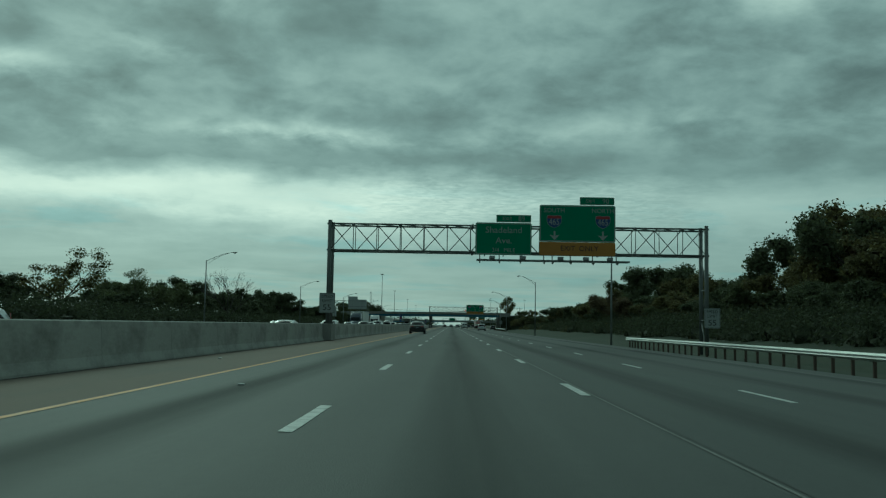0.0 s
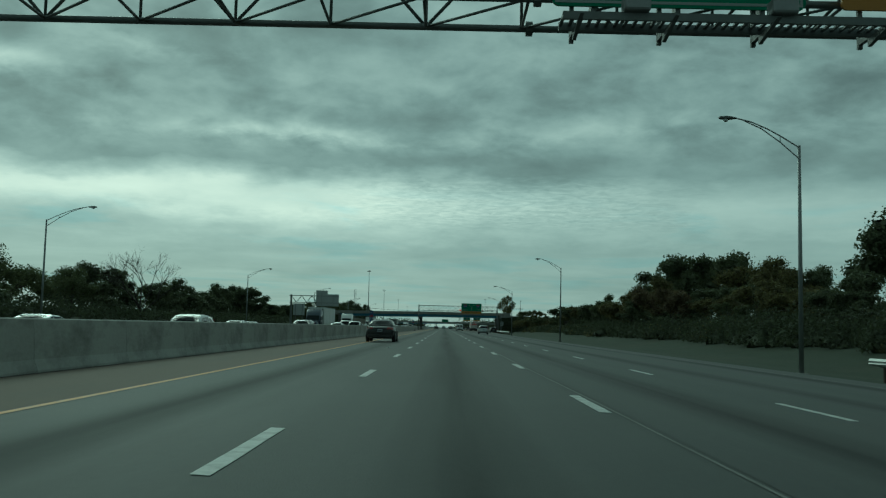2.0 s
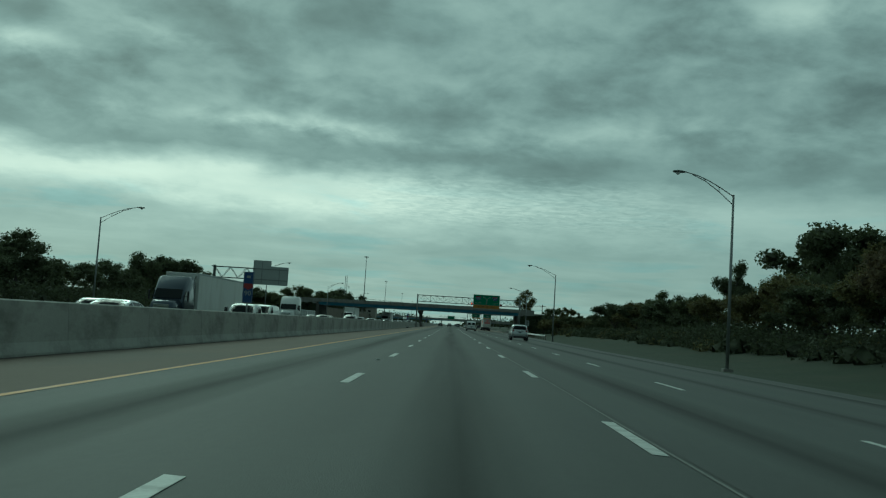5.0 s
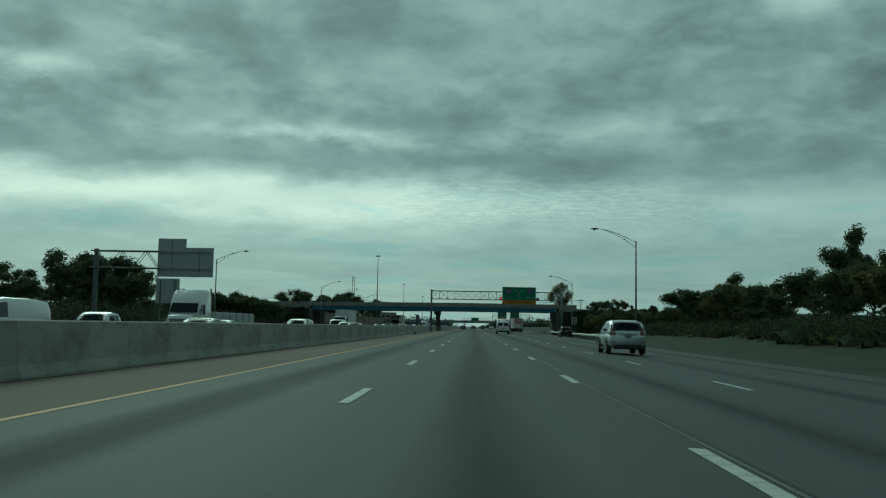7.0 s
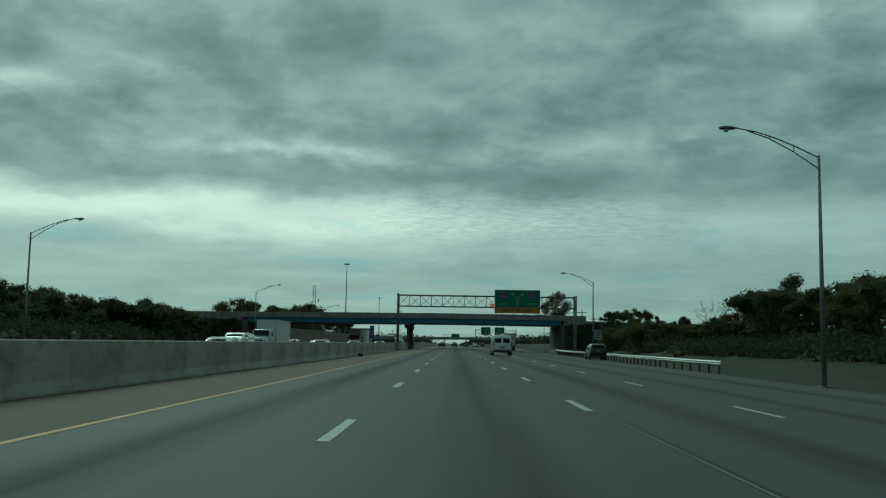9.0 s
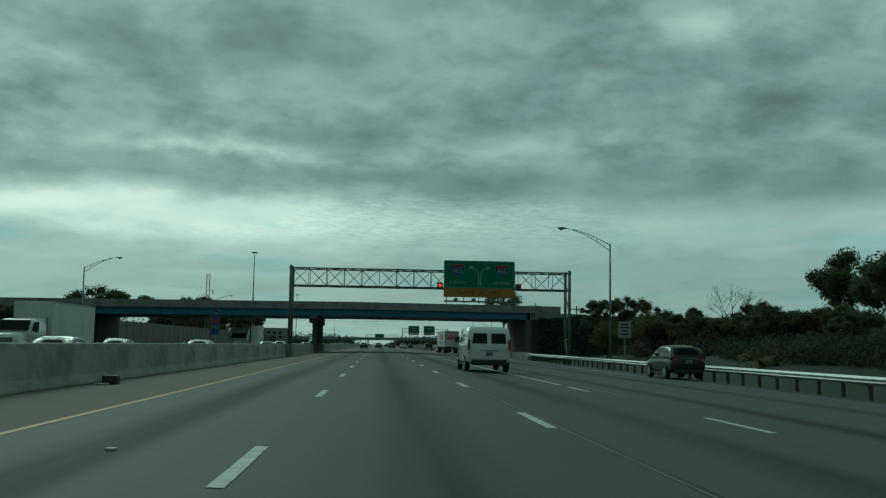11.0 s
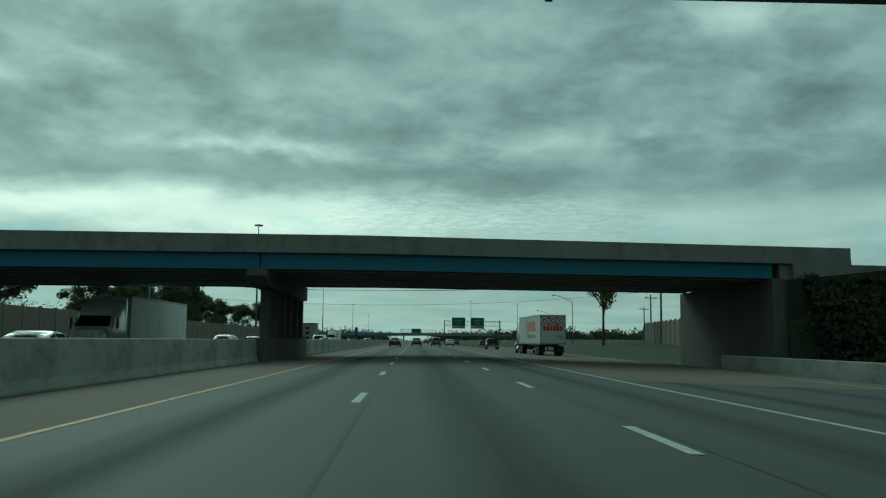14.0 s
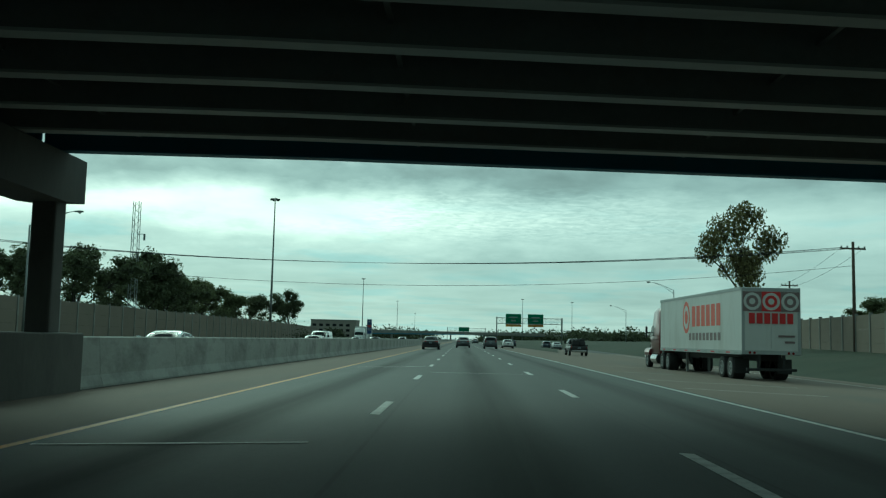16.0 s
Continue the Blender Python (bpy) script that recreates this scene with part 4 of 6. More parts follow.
for x, y, h in ((-49.3, 641.7, 36.4), (-60, 955, 36.4), (-62, 1276, 36.4), (-66, 1680, 36.4), (50, 1180, 36.4), (98, 1235, 37), (70, 1720, 36)):
    high_mast(x, y, h)


# ---- the overpass: skewed steel girder bridge on a median bent ----
bridge = thing("overpass", (-9.6, 410.5, 0.1), "concrete and blue steel girder overpass crossing all lanes", "bridge", kind="structure")


def skewed(bm):
    bmesh.ops.bisect_plane(bm, geom=bm.verts[:] + bm.edges[:] + bm.faces[:], plane_co=(6, 0, 0), plane_no=(1, 0, 0))
    for v in bm.verts:
        v.co.y += 0.112 * v.co.x
        v.co.z -= 0.011 * max(0.0, 6.0 - v.co.x) if v.co.z > 4.9 else 0.0
    return bm


BX0, BX1, BW = -31.0, 30.6, 18.4   # along the deck from the median bent, and its width


def bpart(name, mat, boxes, label="", bevel=0.0, parent=None):
    bm = bmesh.new()
    for b_ in boxes:
        box(bm, *b_, bevel)
    return part(name, skewed(bm), M[mat], parent or bridge, label)


bpart("deck_slab", "concrete", [(BX0 - 40, BX1 + 5, 0.05, BW - 0.05, 5.86, 6.06)], "grey concrete deck slab")
for side, (y0, y1) in (("near", (-0.12, 0.16)), ("far", (BW - 0.16, BW + 0.12))):
    n = 22
    for k in range(n):
        xa = BX0 - 40 + (BX1 - BX0 + 45) * k / n
        xb = BX0 - 40 + (BX1 - BX0 + 45) * (k + 1) / n
        bm = bmesh.new()
        box(bm, xa + 0.001, xb - 0.001, y0, y1, 5.84, 6.88, 0.012)
        part("parapet_panel", skewed(bm), M["concrete"], bridge)
bpart("deck_edge", "concrete", [(BX0 - 40, BX1 + 5, -0.17, -0.122, 5.83, 6.16)], "stained lip along the deck edge", 0.01)
# girders: outer ones painted blue, the inner ones old and dirty
rows = [0.28 + (BW - 0.56) * k / 9 for k in range(10)]
for k, y in enumerate(rows):
    mat = "blue_steel" if k in (0, 9) else "under_steel"
    for xa, xb in ((BX0, -0.03), (0.03, BX1)):
        bm = bmesh.new()
        box(bm, xa, xb, y - 0.02, y + 0.02, 4.97, 5.80)
        box(bm, xa, xb, y - 0.18, y + 0.18, 5.80, 5.845)
        beam = part("girder", skewed(bm), M[mat], bridge, "blue painted outer girder" if k in (0, 9) else "dark rusty inner girder")
        # inner flanges get the brighter colour that stands for bounce light
        bm = bmesh.new()
        box(bm, xa, xb, y - 0.16, y + 0.16, 4.92, 4.968)
        part("flange", skewed(bm), M[mat] if k in (0, 9) else M["flange_steel"], beam, "worn bottom flange, inner ones pale with painted bounce light")
for k in range(9):
    y0, y1 = rows[k] + 0.03, rows[k + 1] - 0.03
    for x in range(-28, 30, 6):
        if abs(x) < 2:
            continue
        bm = bmesh.new()
        box(bm, x - 0.04, x + 0.04, y0, y1, 5.28, 5.36)
        part("cross_frame", skewed(bm), M["under_steel"], bridge)
# cap, columns, pier wall and abutments take the concrete darkened for shade
bm = bmesh.new()
poly = [(-0.4, 4.84), (-0.4, 4.45), (0.55, 3.90), (BW - 0.1, 3.80), (BW + 0.85, 3.88), (BW + 0.85, 4.84)]
a = [bm.verts.new((-0.60, y, z)) for y, z in poly]
b_ = [bm.verts.new((0.50, y, z)) for y, z in poly]
bm.faces.new(a)
bm.faces.new(b_[::-1])
for i in range(len(poly)):
    bm.faces.new((a[i], a[(i + 1) % len(poly)], b_[(i + 1) % len(poly)], b_[i]))
part("pier_cap", bm, M["shaded_concrete"], bridge, "stained concrete pier cap, darkened for deck shade")
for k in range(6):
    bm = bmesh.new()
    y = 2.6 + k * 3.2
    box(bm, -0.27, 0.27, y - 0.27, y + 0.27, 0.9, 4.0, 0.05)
    part("column", bm, M["shaded_concrete"], bridge, "square concrete column")
bpart("pier_wall", "shaded_concrete", [(-0.55, 0.5, -1.0, BW + 1.2, -0.7, 1.0)], "thickened concrete wall below the columns", 0.04)
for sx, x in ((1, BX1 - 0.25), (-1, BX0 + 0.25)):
    bpart("abutment", "shaded_concrete", [(min(x, x + sx * 1.4), max(x, x + sx * 1.4), -0.3, BW + 0.6, -1.2, 4.90)], "plain concrete abutment wall", 0.04)
    bpart("backwall", "concrete", [(min(x + sx * 0.7, x + sx * 1.4), max(x + sx * 0.7, x + sx * 1.4), 0.2, BW - 0.2, 4.905, 5.855)])
    bpart("wing_wall", "concrete", [(min(x + sx * 1.41, x + sx * 9), max(x + sx * 1.41, x + sx * 9), -0.28, 0.25, 1.0, 5.83), (min(x + sx * 1.41, x + sx * 9), max(x + sx * 1.41, x + sx * 9), BW - 0.2, BW + 0.58, 0.5, 5.83)], "concrete wing wall")


def embankment(name, sx):
    """The planted approach embankment that carries the crossing road."""
    rows_ = []
    for k in range(34):
        d = 1.0 + k * 8.0
        x = 20.6 + d if sx > 0 else -40.2 - d
        yc = 410.6 + 0.112 * (x + 9.6)
        top = (5.8 if sx > 0 else 5.2) if k > 0 else 4.9
        sp = (1.2, 9)[k] if k < 2 else 15
        row = []
        for dy, z in ((-sp - 4, -1.2), (-sp, -0.6), (-sp * 0.5, top * 0.5), (-0.6, top), (BW + 0.6, top), (BW + sp * 0.5, top * 0.5), (BW + sp, -0.8)):
            row.append((x, yc + dy, z + 0.35 * noise.noise((x * 0.2, dy * 0.2, 3)) * (1 if 0 < z < top - 0.1 else 0)))
        rows_.append(row if sx > 0 else row)
    return sheet(name, rows_, M["grass"], "grassy overgrown embankment of the crossing road", "embankment")


embankment("embankment_right", 1)
embankment("embankment_left", -1)

# ---- panel noise wall along the far side beyond the bridge, and its twin behind the ramp ----
def noise_wall(points, h, label):
    w = thing("noise_wall", points[0], label, "noise wall", "noise walls", kind="structure")
    o = Vector(points[0])
    for a, b_ in zip(points, points[1:]):
        a, b_ = Vector(a) - o, Vector(b_) - o
        n = max(1, round((b_ - a).length / 4.6))
        ang = math.atan2(b_.y - a.y, b_.x - a.x)
        for i in range(n):
            p = a.lerp(b_, i / n)
            L_ = (b_ - a).length / n
            m = Matrix.Translation(p) @ Matrix.Rotation(ang, 4, "Z")
            bm = bmesh.new()
            for q in range(4):
                box(bm, 0.14, L_ - 0.14, -0.07, 0.07, -0.8 + (h + 0.8) * q / 4 + 0.006, -0.8 + (h + 0.8) * (q + 1) / 4 - 0.006, m=m)
            part("wall_panel", bm, M["noise_wall"], w)
            bm = bmesh.new()
            box(bm, -0.13, 0.13, -0.16, 0.16, -1.0, h + 0.15, m=m)
            part("wall_post", bm, M["concrete"], w, "concrete post")
    return w


noise_wall([(-43, 436, 0), (-43.5, 520, 0), (-46, 640, 0), (-56, 760, 0)], 4.3, "brown panelled concrete noise wall behind the oncoming lanes")
noise_wall([(33, 470, -0.3), (40, 520, 0), (56, 585, 0)], 4.4, "tan panelled noise wall beside the exit ramp")

# ---- far overpass, buildings and the sign gantry beyond ----
far = thing("far_overpass", (0, 1180, 0), "distant low overpass crossing the motorway", "bridge", kind="structure")
bm = bmesh.new()
box(bm, -170, 120, 0, 12, 5.2, 7.6)
part("deck", bm, M["concrete"], far)
bm = bmesh.new()
box(bm, -170, 120, -0.2, -0.02, 5.0, 5.9)
part("girder", skewed(bm), M["blue_steel"], far)
for x in (-60, -35, -10, 18, 42):
    bm = bmesh.new()
    box(bm, x - 0.6, x + 0.6, 2, 10, -0.6, 5.2)
    part("pier", bm, M["concrete"], far)
for x, y, w, d, h in ((-96, 1090, 34, 20, 13), (-150, 1250, 60, 30, 9), (150, 1350, 60, 30, 9)):
    b_ = thing("far_building", (x, y, 0), "distant tan flat-roofed building", "building", "distant buildings")
    bm = bmesh.new()
    box(bm, -w / 2, w / 2, 0, d, -0.5, h)
    part("wall", bm, M["far_building"], b_)
    bm = bmesh.new()
    box(bm, -w / 2 - 0.3, w / 2 + 0.3, -0.3, d + 0.3, h, h + 0.8)
    part("roof", bm, M["concrete"], b_)
    for k in range(int(w / 5)):
        for r in range(int(h / 4)):
            bm = bmesh.new()
            box(bm, -w / 2 + 1.2 + k * 5, -w / 2 + 4 + k * 5, -0.05, 0.05, 1.2 + r * 3.8, 3.0 + r * 3.8)
            part("window", bm, M["glass"], b_)
gantry(10.6, 31.5, 705, 6.6, 8.4, 12, -0.6, -0.6, "distant steel truss gantry with two green exit signs")
for xa in (13.4, 20.5):
    s = guide_sign("far_exit_sign", xa, xa + 5.0, 6.4, 9.7, 704.2, "distant green exit sign with an unreadable legend")
    part("exit_panel", panel(xa, xa + 5.0, 5.6, 6.36, 704.2), M["sign_yellow"], s, "yellow lower panel")
    bm = bmesh.new()
    box(bm, xa + 1.2, xa + 3.8, 704.18, 704.19, 8.4, 8.8)
    box(bm, xa + 1.7, xa + 3.3, 704.18, 704.19, 7.3, 7.7)
    part("text_bar", bm, M["sign_white"], s)
s = guide_sign("far_exit_sign", -2.5, 4.0, 6.0, 8.8, 980, "distant green exit sign with an unreadable legend")
gantry(-9.6, 14, 981, 6.4, 8.2, 10, 0.9, -0.6, "distant steel truss gantry with a green sign")

# ---- lattice tower, utility poles and wires ----
tw = thing("lattice_tower", (-48, 540, 0), "slender galvanised lattice tower behind the noise wall", "tower")
H = 20.0
for sx, sy in ((-0.5, -0.5), (0.5, -0.5), (0.5, 0.5), (-0.5, 0.5)):
    bm = bmesh.new()
    tube(bm, (sx, sy, -0.5), (sx * 0.8, sy * 0.8, H), 0.05, n=5)
    part("leg", bm, M["galv"], tw)
bm = bmesh.new()
for k in range(20):
    for (ax, ay), (bx, by) in (((-.45, -.45), (.45, -.45)), ((.45, -.45), (.45, .45)), ((.45, .45), (-.45, .45)), ((-.45, .45), (-.45, -.45))):
        tube(bm, (ax, ay, k), (bx, by, k + 1), 0.022, n=4)
part("lacing", bm, M["galv"], tw)
bm = bmesh.new()
tube(bm, (0.4, -0.4, 15.2), (1.5, -0.6, 15.2), 0.05, n=6)
tube(bm, (1.5, -0.6, 15.2), (1.5, -0.6, 14.3), 0.16, n=8)
part("camera_arm", bm, M["galv"], tw, "small traffic camera on an arm")


def utility_pole(x, y, h, rz=0):
    s = thing("utility_pole", (x, y, 0), "dark wooden utility pole with crossarm and insulators", "utility pole", "utility poles", rz=rz)
    bm = bmesh.new()
    tube(bm, (0, 0, -1), (0, 0, h), 0.19, 0.13, 9)
    part("pole", bm, M["wood"], s, smooth=True)
    bm = bmesh.new()
    box(bm, -1.3, 1.3, -0.06, 0.06, h - 0.75, h - 0.6)
    part("crossarm", bm, M["wood"], s)
    for k in (-1.2, -0.6, 0.6, 1.2):
        part("insulator", lathe(bmesh.new(), [(0, 0.05), (0.1, 0.09), (0.2, 0.04)], (k, 0, h - 0.6), "Z", 8), M["galv"], s)


POLES = [(36.7, 497.4, 11.3), (47.5, 545, 10.8), (60, 600, 10.5), (-54.1, 504.1, 11.4), (-120, 540, 11.2), (40.5, 470, 9.6)]
for x, y, h in POLES:
    utility_pole(x, y, h, 10)


def wire(a, b_, sag, lift=0.0):
    bm = bmesh.new()
    pts = [Vector(a).lerp(Vector(b_), f / 24) - Vector((0, 0, sag * 4 * (f / 24) * (1 - f / 24))) for f in range(25)]
    rows_ = [[bm.verts.new(p + Vector((0.017 * math.cos(a), 0, 0.017 * math.sin(a)))) for a in (0, math.pi / 2, math.pi, -math.pi / 2)] for p in pts]
    for p, q in zip(rows_, rows_[1:]):
        for i in range(4):
            bm.faces.new((p[i], p[(i + 1) % 4], q[(i + 1) % 4], q[i]))
    tagged(new("overhead_wire", mesh_from(bm, "overhead_wire", M["cable"])), "thin black overhead wire strung between utility poles", "wire", "overhead wires")


for d in (-1.1, -0.5, 0.5, 1.1):
    wire((-54.1 + d, 504.1, 10.85), (36.7 + d, 497.4, 10.75), 2.2)
wire((-54.1, 504.1, 9.2), (36.7, 497.4, 9.0), 2.7)
for d in (-1.1, 1.1):
    wire((36.7 + d, 497.4, 10.75), (47.5 + d, 545, 10.2), 0.4)
    wire((47.5 + d, 545, 10.2), (60 + d, 600, 9.9), 0.4)
    wire((-54.1, 504.1 + d, 10.85), (-120, 540 + d, 10.6), 0.5)


# ---- trees: trunk, limbs and a crown of many small leaves ----
GOLD = (1 + 5 ** 0.5) / 2
ICO = np.array([(-1, GOLD, 0), (1, GOLD, 0), (-1, -GOLD, 0), (1, -GOLD, 0), (0, -1, GOLD), (0, 1, GOLD), (0, -1, -GOLD), (0, 1, -GOLD), (GOLD, 0, -1), (GOLD, 0, 1), (-GOLD, 0, -1), (-GOLD, 0, 1)]) / math.hypot(1, GOLD)
ICO_FACES = np.array([(a, b, c) for a in range(12) for b in range(a + 1, 12) for c in range(b + 1, 12)
                      if max(np.linalg.norm(ICO[a] - ICO[b]), np.linalg.norm(ICO[b] - ICO[c]), np.linalg.norm(ICO[a] - ICO[c])) < 1.1])


def unit(v):
    return v / np.maximum(np.linalg.norm(v, axis=1, keepdims=True), 1e-6)


def foliage(centres, radii, per, leaf, rng, flat=1.0, dome=False, heart=(0.22, 0.50)):
    """Sprays of small three-cornered leaves heaped about centres, each over a ragged dense heart. Returns points and triangles."""
    n = len(centres)
    squash = np.array((1.0, 1.0, flat))
    hearts = centres[:, None, :] + ICO[None] * (radii[:, None] * rng.uniform(*heart, (n, 12)))[..., None] * squash
    heart_faces = (np.arange(n) * 12)[:, None, None] + ICO_FACES[None]
    c, r = np.repeat(centres, per, 0), np.repeat(radii, per)
    d = unit(rng.normal(size=(n * per, 3)))
    depth = 0.50 + 0.60 * rng.random(n * per) ** 0.7
    if dome:
        d[:, 2] = np.abs(d[:, 2]) ** 1.3
        depth *= rng.uniform(0.7, 1.0, n * per)
    p = c + d * (r * depth)[:, None] * squash
    nn = unit(d * 0.6 + rng.normal(size=p.shape) * 0.7 + (0, 0, 0.25))
    t = unit(np.cross(nn, rng.normal(size=p.shape)))
    b = np.cross(nn, t)
    l_ = (leaf * rng.uniform(0.6, 1.4, n * per))[:, None]
    tri = np.stack((p - t * l_, p + t * l_ * 0.6 + b * l_ * 0.72, p + t * l_ * 0.6 - b * l_ * 0.72), 1).reshape(-1, 3)
    leaf_faces = n * 12 + np.arange(n * per * 3).reshape(-1, 3)
    return np.concatenate((hearts.reshape(-1, 3), tri)), np.concatenate((heart_faces.reshape(-1, 3), leaf_faces))


def triangles(name, points, tris, mat):
    me = bpy.data.meshes.new(name)
    me.vertices.add(len(points))
    me.vertices.foreach_set("co", points.astype(np.float32).ravel())
    me.loops.add(tris.size)
    me.loops.foreach_set("vertex_index", tris.astype(np.int32).ravel())
    me.polygons.add(len(tris))
    me.polygons.foreach_set("loop_start", np.arange(0, tris.size, 3, dtype=np.int32))
    me.update(calc_edges=True)
    me.materials.append(mat)
    return me


def tree_template(seed, h, spread, leaf, leaves, bare=False, tall=False, airy=False):
    rnd = random.Random(seed)
    s = thing("tree", (0, 0, 0), "", "tree", "roadside trees")
    bm = bmesh.new()
    trunk_h = h * (0.26 if not tall else 0.40)
    tips = []
    r0 = 0.018 * h + 0.05
    lean = Vector((rnd.uniform(-0.06, 0.06) * h, rnd.uniform(-0.06, 0.06) * h, 0))
    tube(bm, (0, 0, -0.6), Vector((0, 0, trunk_h)) + lean * 0.4, r0, r0 * 0.62, 7, False)

    def limb(p, d, length, r, depth):
        q = p + d * length
        tube(bm, p, q, r, r * 0.6, 5 if depth < 2 else 4, False)
        if depth >= (5 if bare else 3):
            tips.append(q)
            return
        tips.append(q)
        for _ in range(3 if depth < 2 or bare else 2):
            nd = (d + Vector((rnd.uniform(-1, 1), rnd.uniform(-1, 1), rnd.uniform(-0.35, 0.75))) * (0.75 if not tall else 0.6)).normalized()
            limb(q, nd, length * rnd.uniform(0.55, 0.78), r * 0.55, depth + 1)

    for k in range(5):
        a = k * 1.26 + rnd.uniform(-0.4, 0.4)
        z = trunk_h * rnd.uniform(0.55, 1.0)
        d = Vector((math.cos(a), math.sin(a), rnd.uniform(0.5, 1.3) if not tall else rnd.uniform(1.0, 1.9))).normalized()
        limb(Vector((0, 0, z)) + lean * 0.4 * z / trunk_h, d, h * spread * rnd.uniform(0.22, 0.34), r0 * 0.45, 1)
    limb(Vector((0, 0, trunk_h)) + lean * 0.4, Vector((0.05, 0.02, 1)), h * 0.26, r0 * 0.5, 1)
    crown = None
    if not bare:
        rng = np.random.default_rng(seed)
        spots = [t for t in tips if t.z > trunk_h * 0.75]
        crown = foliage(np.array([tuple(t) for t in spots]), np.array([h * rnd.uniform(0.065, 0.125) for _ in spots]), leaves // len(spots), leaf, rng, 0.82, False, (0.10, 0.34) if airy else (0.38, 0.74))
    reach = sorted(crown[0][:, 2] if crown else [t.z for t in tips])
    fit = h / reach[int(len(reach) * 0.995) - 1]
    bmesh.ops.scale(bm, vec=(fit, fit, fit), verts=bm.verts)
    part("trunk", bm, M["bark"], s, "bare branching limbs" if bare else "")
    if crown:
        ob = new("crown", triangles("crown", crown[0] * fit, crown[1], M["leaf_a"]))
        ob.parent = s
    return s


def recolour(t, mat):
    for c in t.children:
        if c.name.startswith("crown"):
            c.data = c.data.copy()
            c.data.materials[0] = mat
    return t


T = [tree_template(1, 12, 1.0, 0.17, 10500), tree_template(2, 12, 1.15, 0.17, 10500), tree_template(3, 12, 0.9, 0.16, 10000, tall=True), tree_template(5, 12, 1.05, 0.17, 10500),
     tree_template(9, 12, 0.85, 0.15, 7600, tall=True, airy=True), tree_template(14, 12, 1.15, 0.15, 7000, airy=True)]
BARE = tree_template(7, 12, 1.1, 0.2, 0, bare=True)
tagged(BARE, "leafless grey tree with fine bare branches behind the road")
KINDS = []
for mat, txt in (("leaf_a", "mid-green leafy tree"), ("leaf_b", "dark green leafy tree"), ("leaf_c", "yellowing autumn tree"), ("leaf_d", "rust-brown autumn tree")):
    row = []
    for t in T:
        c = recolour(copy_thing(t, pose(0, -400, 0)), M[mat])
        tagged(c, txt + " standing beside the motorway")
        row.append(c)
    KINDS.append(row)
used = set()


def plant(kind, shape, x, y, h, rz, wide=1.0, z=None):
    src = KINDS[kind][shape]
    k = h / 12
    m = Matrix.Translation((x, y, ground_z(x, y) if z is None else z)) @ Matrix.Rotation(rz, 4, "Z") @ Matrix.Diagonal((k * wide, k * wide, k, 1))
    if (kind, shape) not in used:
        used.add((kind, shape))
        src.matrix_basis = m
        return src
    sx, sy, sz = src.scale
    return copy_thing(src, m @ Matrix.Diagonal((1 / sx, 1 / sy, 1 / sz, 1)))


R = random.Random(11)
# single trees that stand out: kind, shape, x, y, height, width
for kind, shape, x, y, h, wide in (
        (1, 0, 66, 176, 17.0, 1.0), (3, 3, 60, 116, 15.5, 1.05), (2, 1, 63, 134, 13.5, 1.0), (1, 2, 66, 152, 14.5, 1.1), (2, 0, 52, 92, 14, 1.1), (1, 1, 50, 106, 13.0, 1.1), (2, 3, 53, 113, 15.0, 1.1), (3, 0, 58, 104, 16.5, 1.1), (2, 1, 59, 122, 16.0, 1.0), (2, 0, 48, 128, 9.0, 1.2), (1, 3, 65, 112, 17.0, 1.1), (2, 2, 46, 98, 10, 1.2), (1, 1, 54, 255, 17.0, 1.1), (1, 0, 61, 264, 16.0, 1.1), (2, 3, 58, 214, 12.5, 1.1), (1, 1, 63, 224, 12, 1.1),
        (1, 2, 67, 345, 18, 0.72), (1, 3, 78, 352, 15, 0.8), (2, 2, 36, 205, 9, 1.1), (3, 1, 34, 190, 7, 1.2), (2, 3, 36, 228, 8, 1.2), (0, 2, 62, 402, 13, 1.0),
        (2, 4, 31.5, 515, 17.0, 0.68), (0, 1, 68, 560, 8, 1.2),
        (2, 5, -64, 150, 11.5, 1.2), (1, 1, -72, 120, 10, 1.2), (0, 5, -60, 172, 9.6, 1.25), (0, 4, -56, 188, 8.0, 1.2), (1, 0, -66, 224, 10.5, 1.15), (1, 3, -60, 252, 9.2, 1.2), (0, 1, -74, 205, 9, 1.3),
        (1, 1, -62, 330, 11.5, 1.2), (0, 0, -70, 345, 10.5, 1.2), (1, 3, -64, 300, 8, 1.2), (1, 0, -76, 372, 10, 1.2), (0, 3, -100, 452, 12, 1.3), (1, 1, -118, 470, 13, 1.3), (1, 0, -60, 402, 7.6, 1.0),
        (1, 0, -54, 560, 13.5, 1.0), (1, 1, -58, 585, 12.5, 1.2), (0, 3, -62, 612, 13, 1.1), (1, 3, -52, 530, 12, 1.1), (0, 0, -66, 640, 13.5, 1.1), (1, 1, -62, 672, 12, 1.2), (1, 2, -56.5, 704, 15, 0.9), (1, 3, -50, 506, 10, 1.1), (0, 1, -56, 480, 11, 1.2)):
    plant(kind, shape, x, y, h, R.uniform(0, 6), wide)
BARE.matrix_basis = Matrix.Translation((-48.5, 197, 0)) @ Matrix.Diagonal((1.0, 1.0, 1.06, 1))
copy_thing(BARE, Matrix.Translation((57, 356, 1)) @ Matrix.Rotation(1, 4, "Z") @ Matrix.Diagonal((0.6, 0.6, 0.62, 1)))
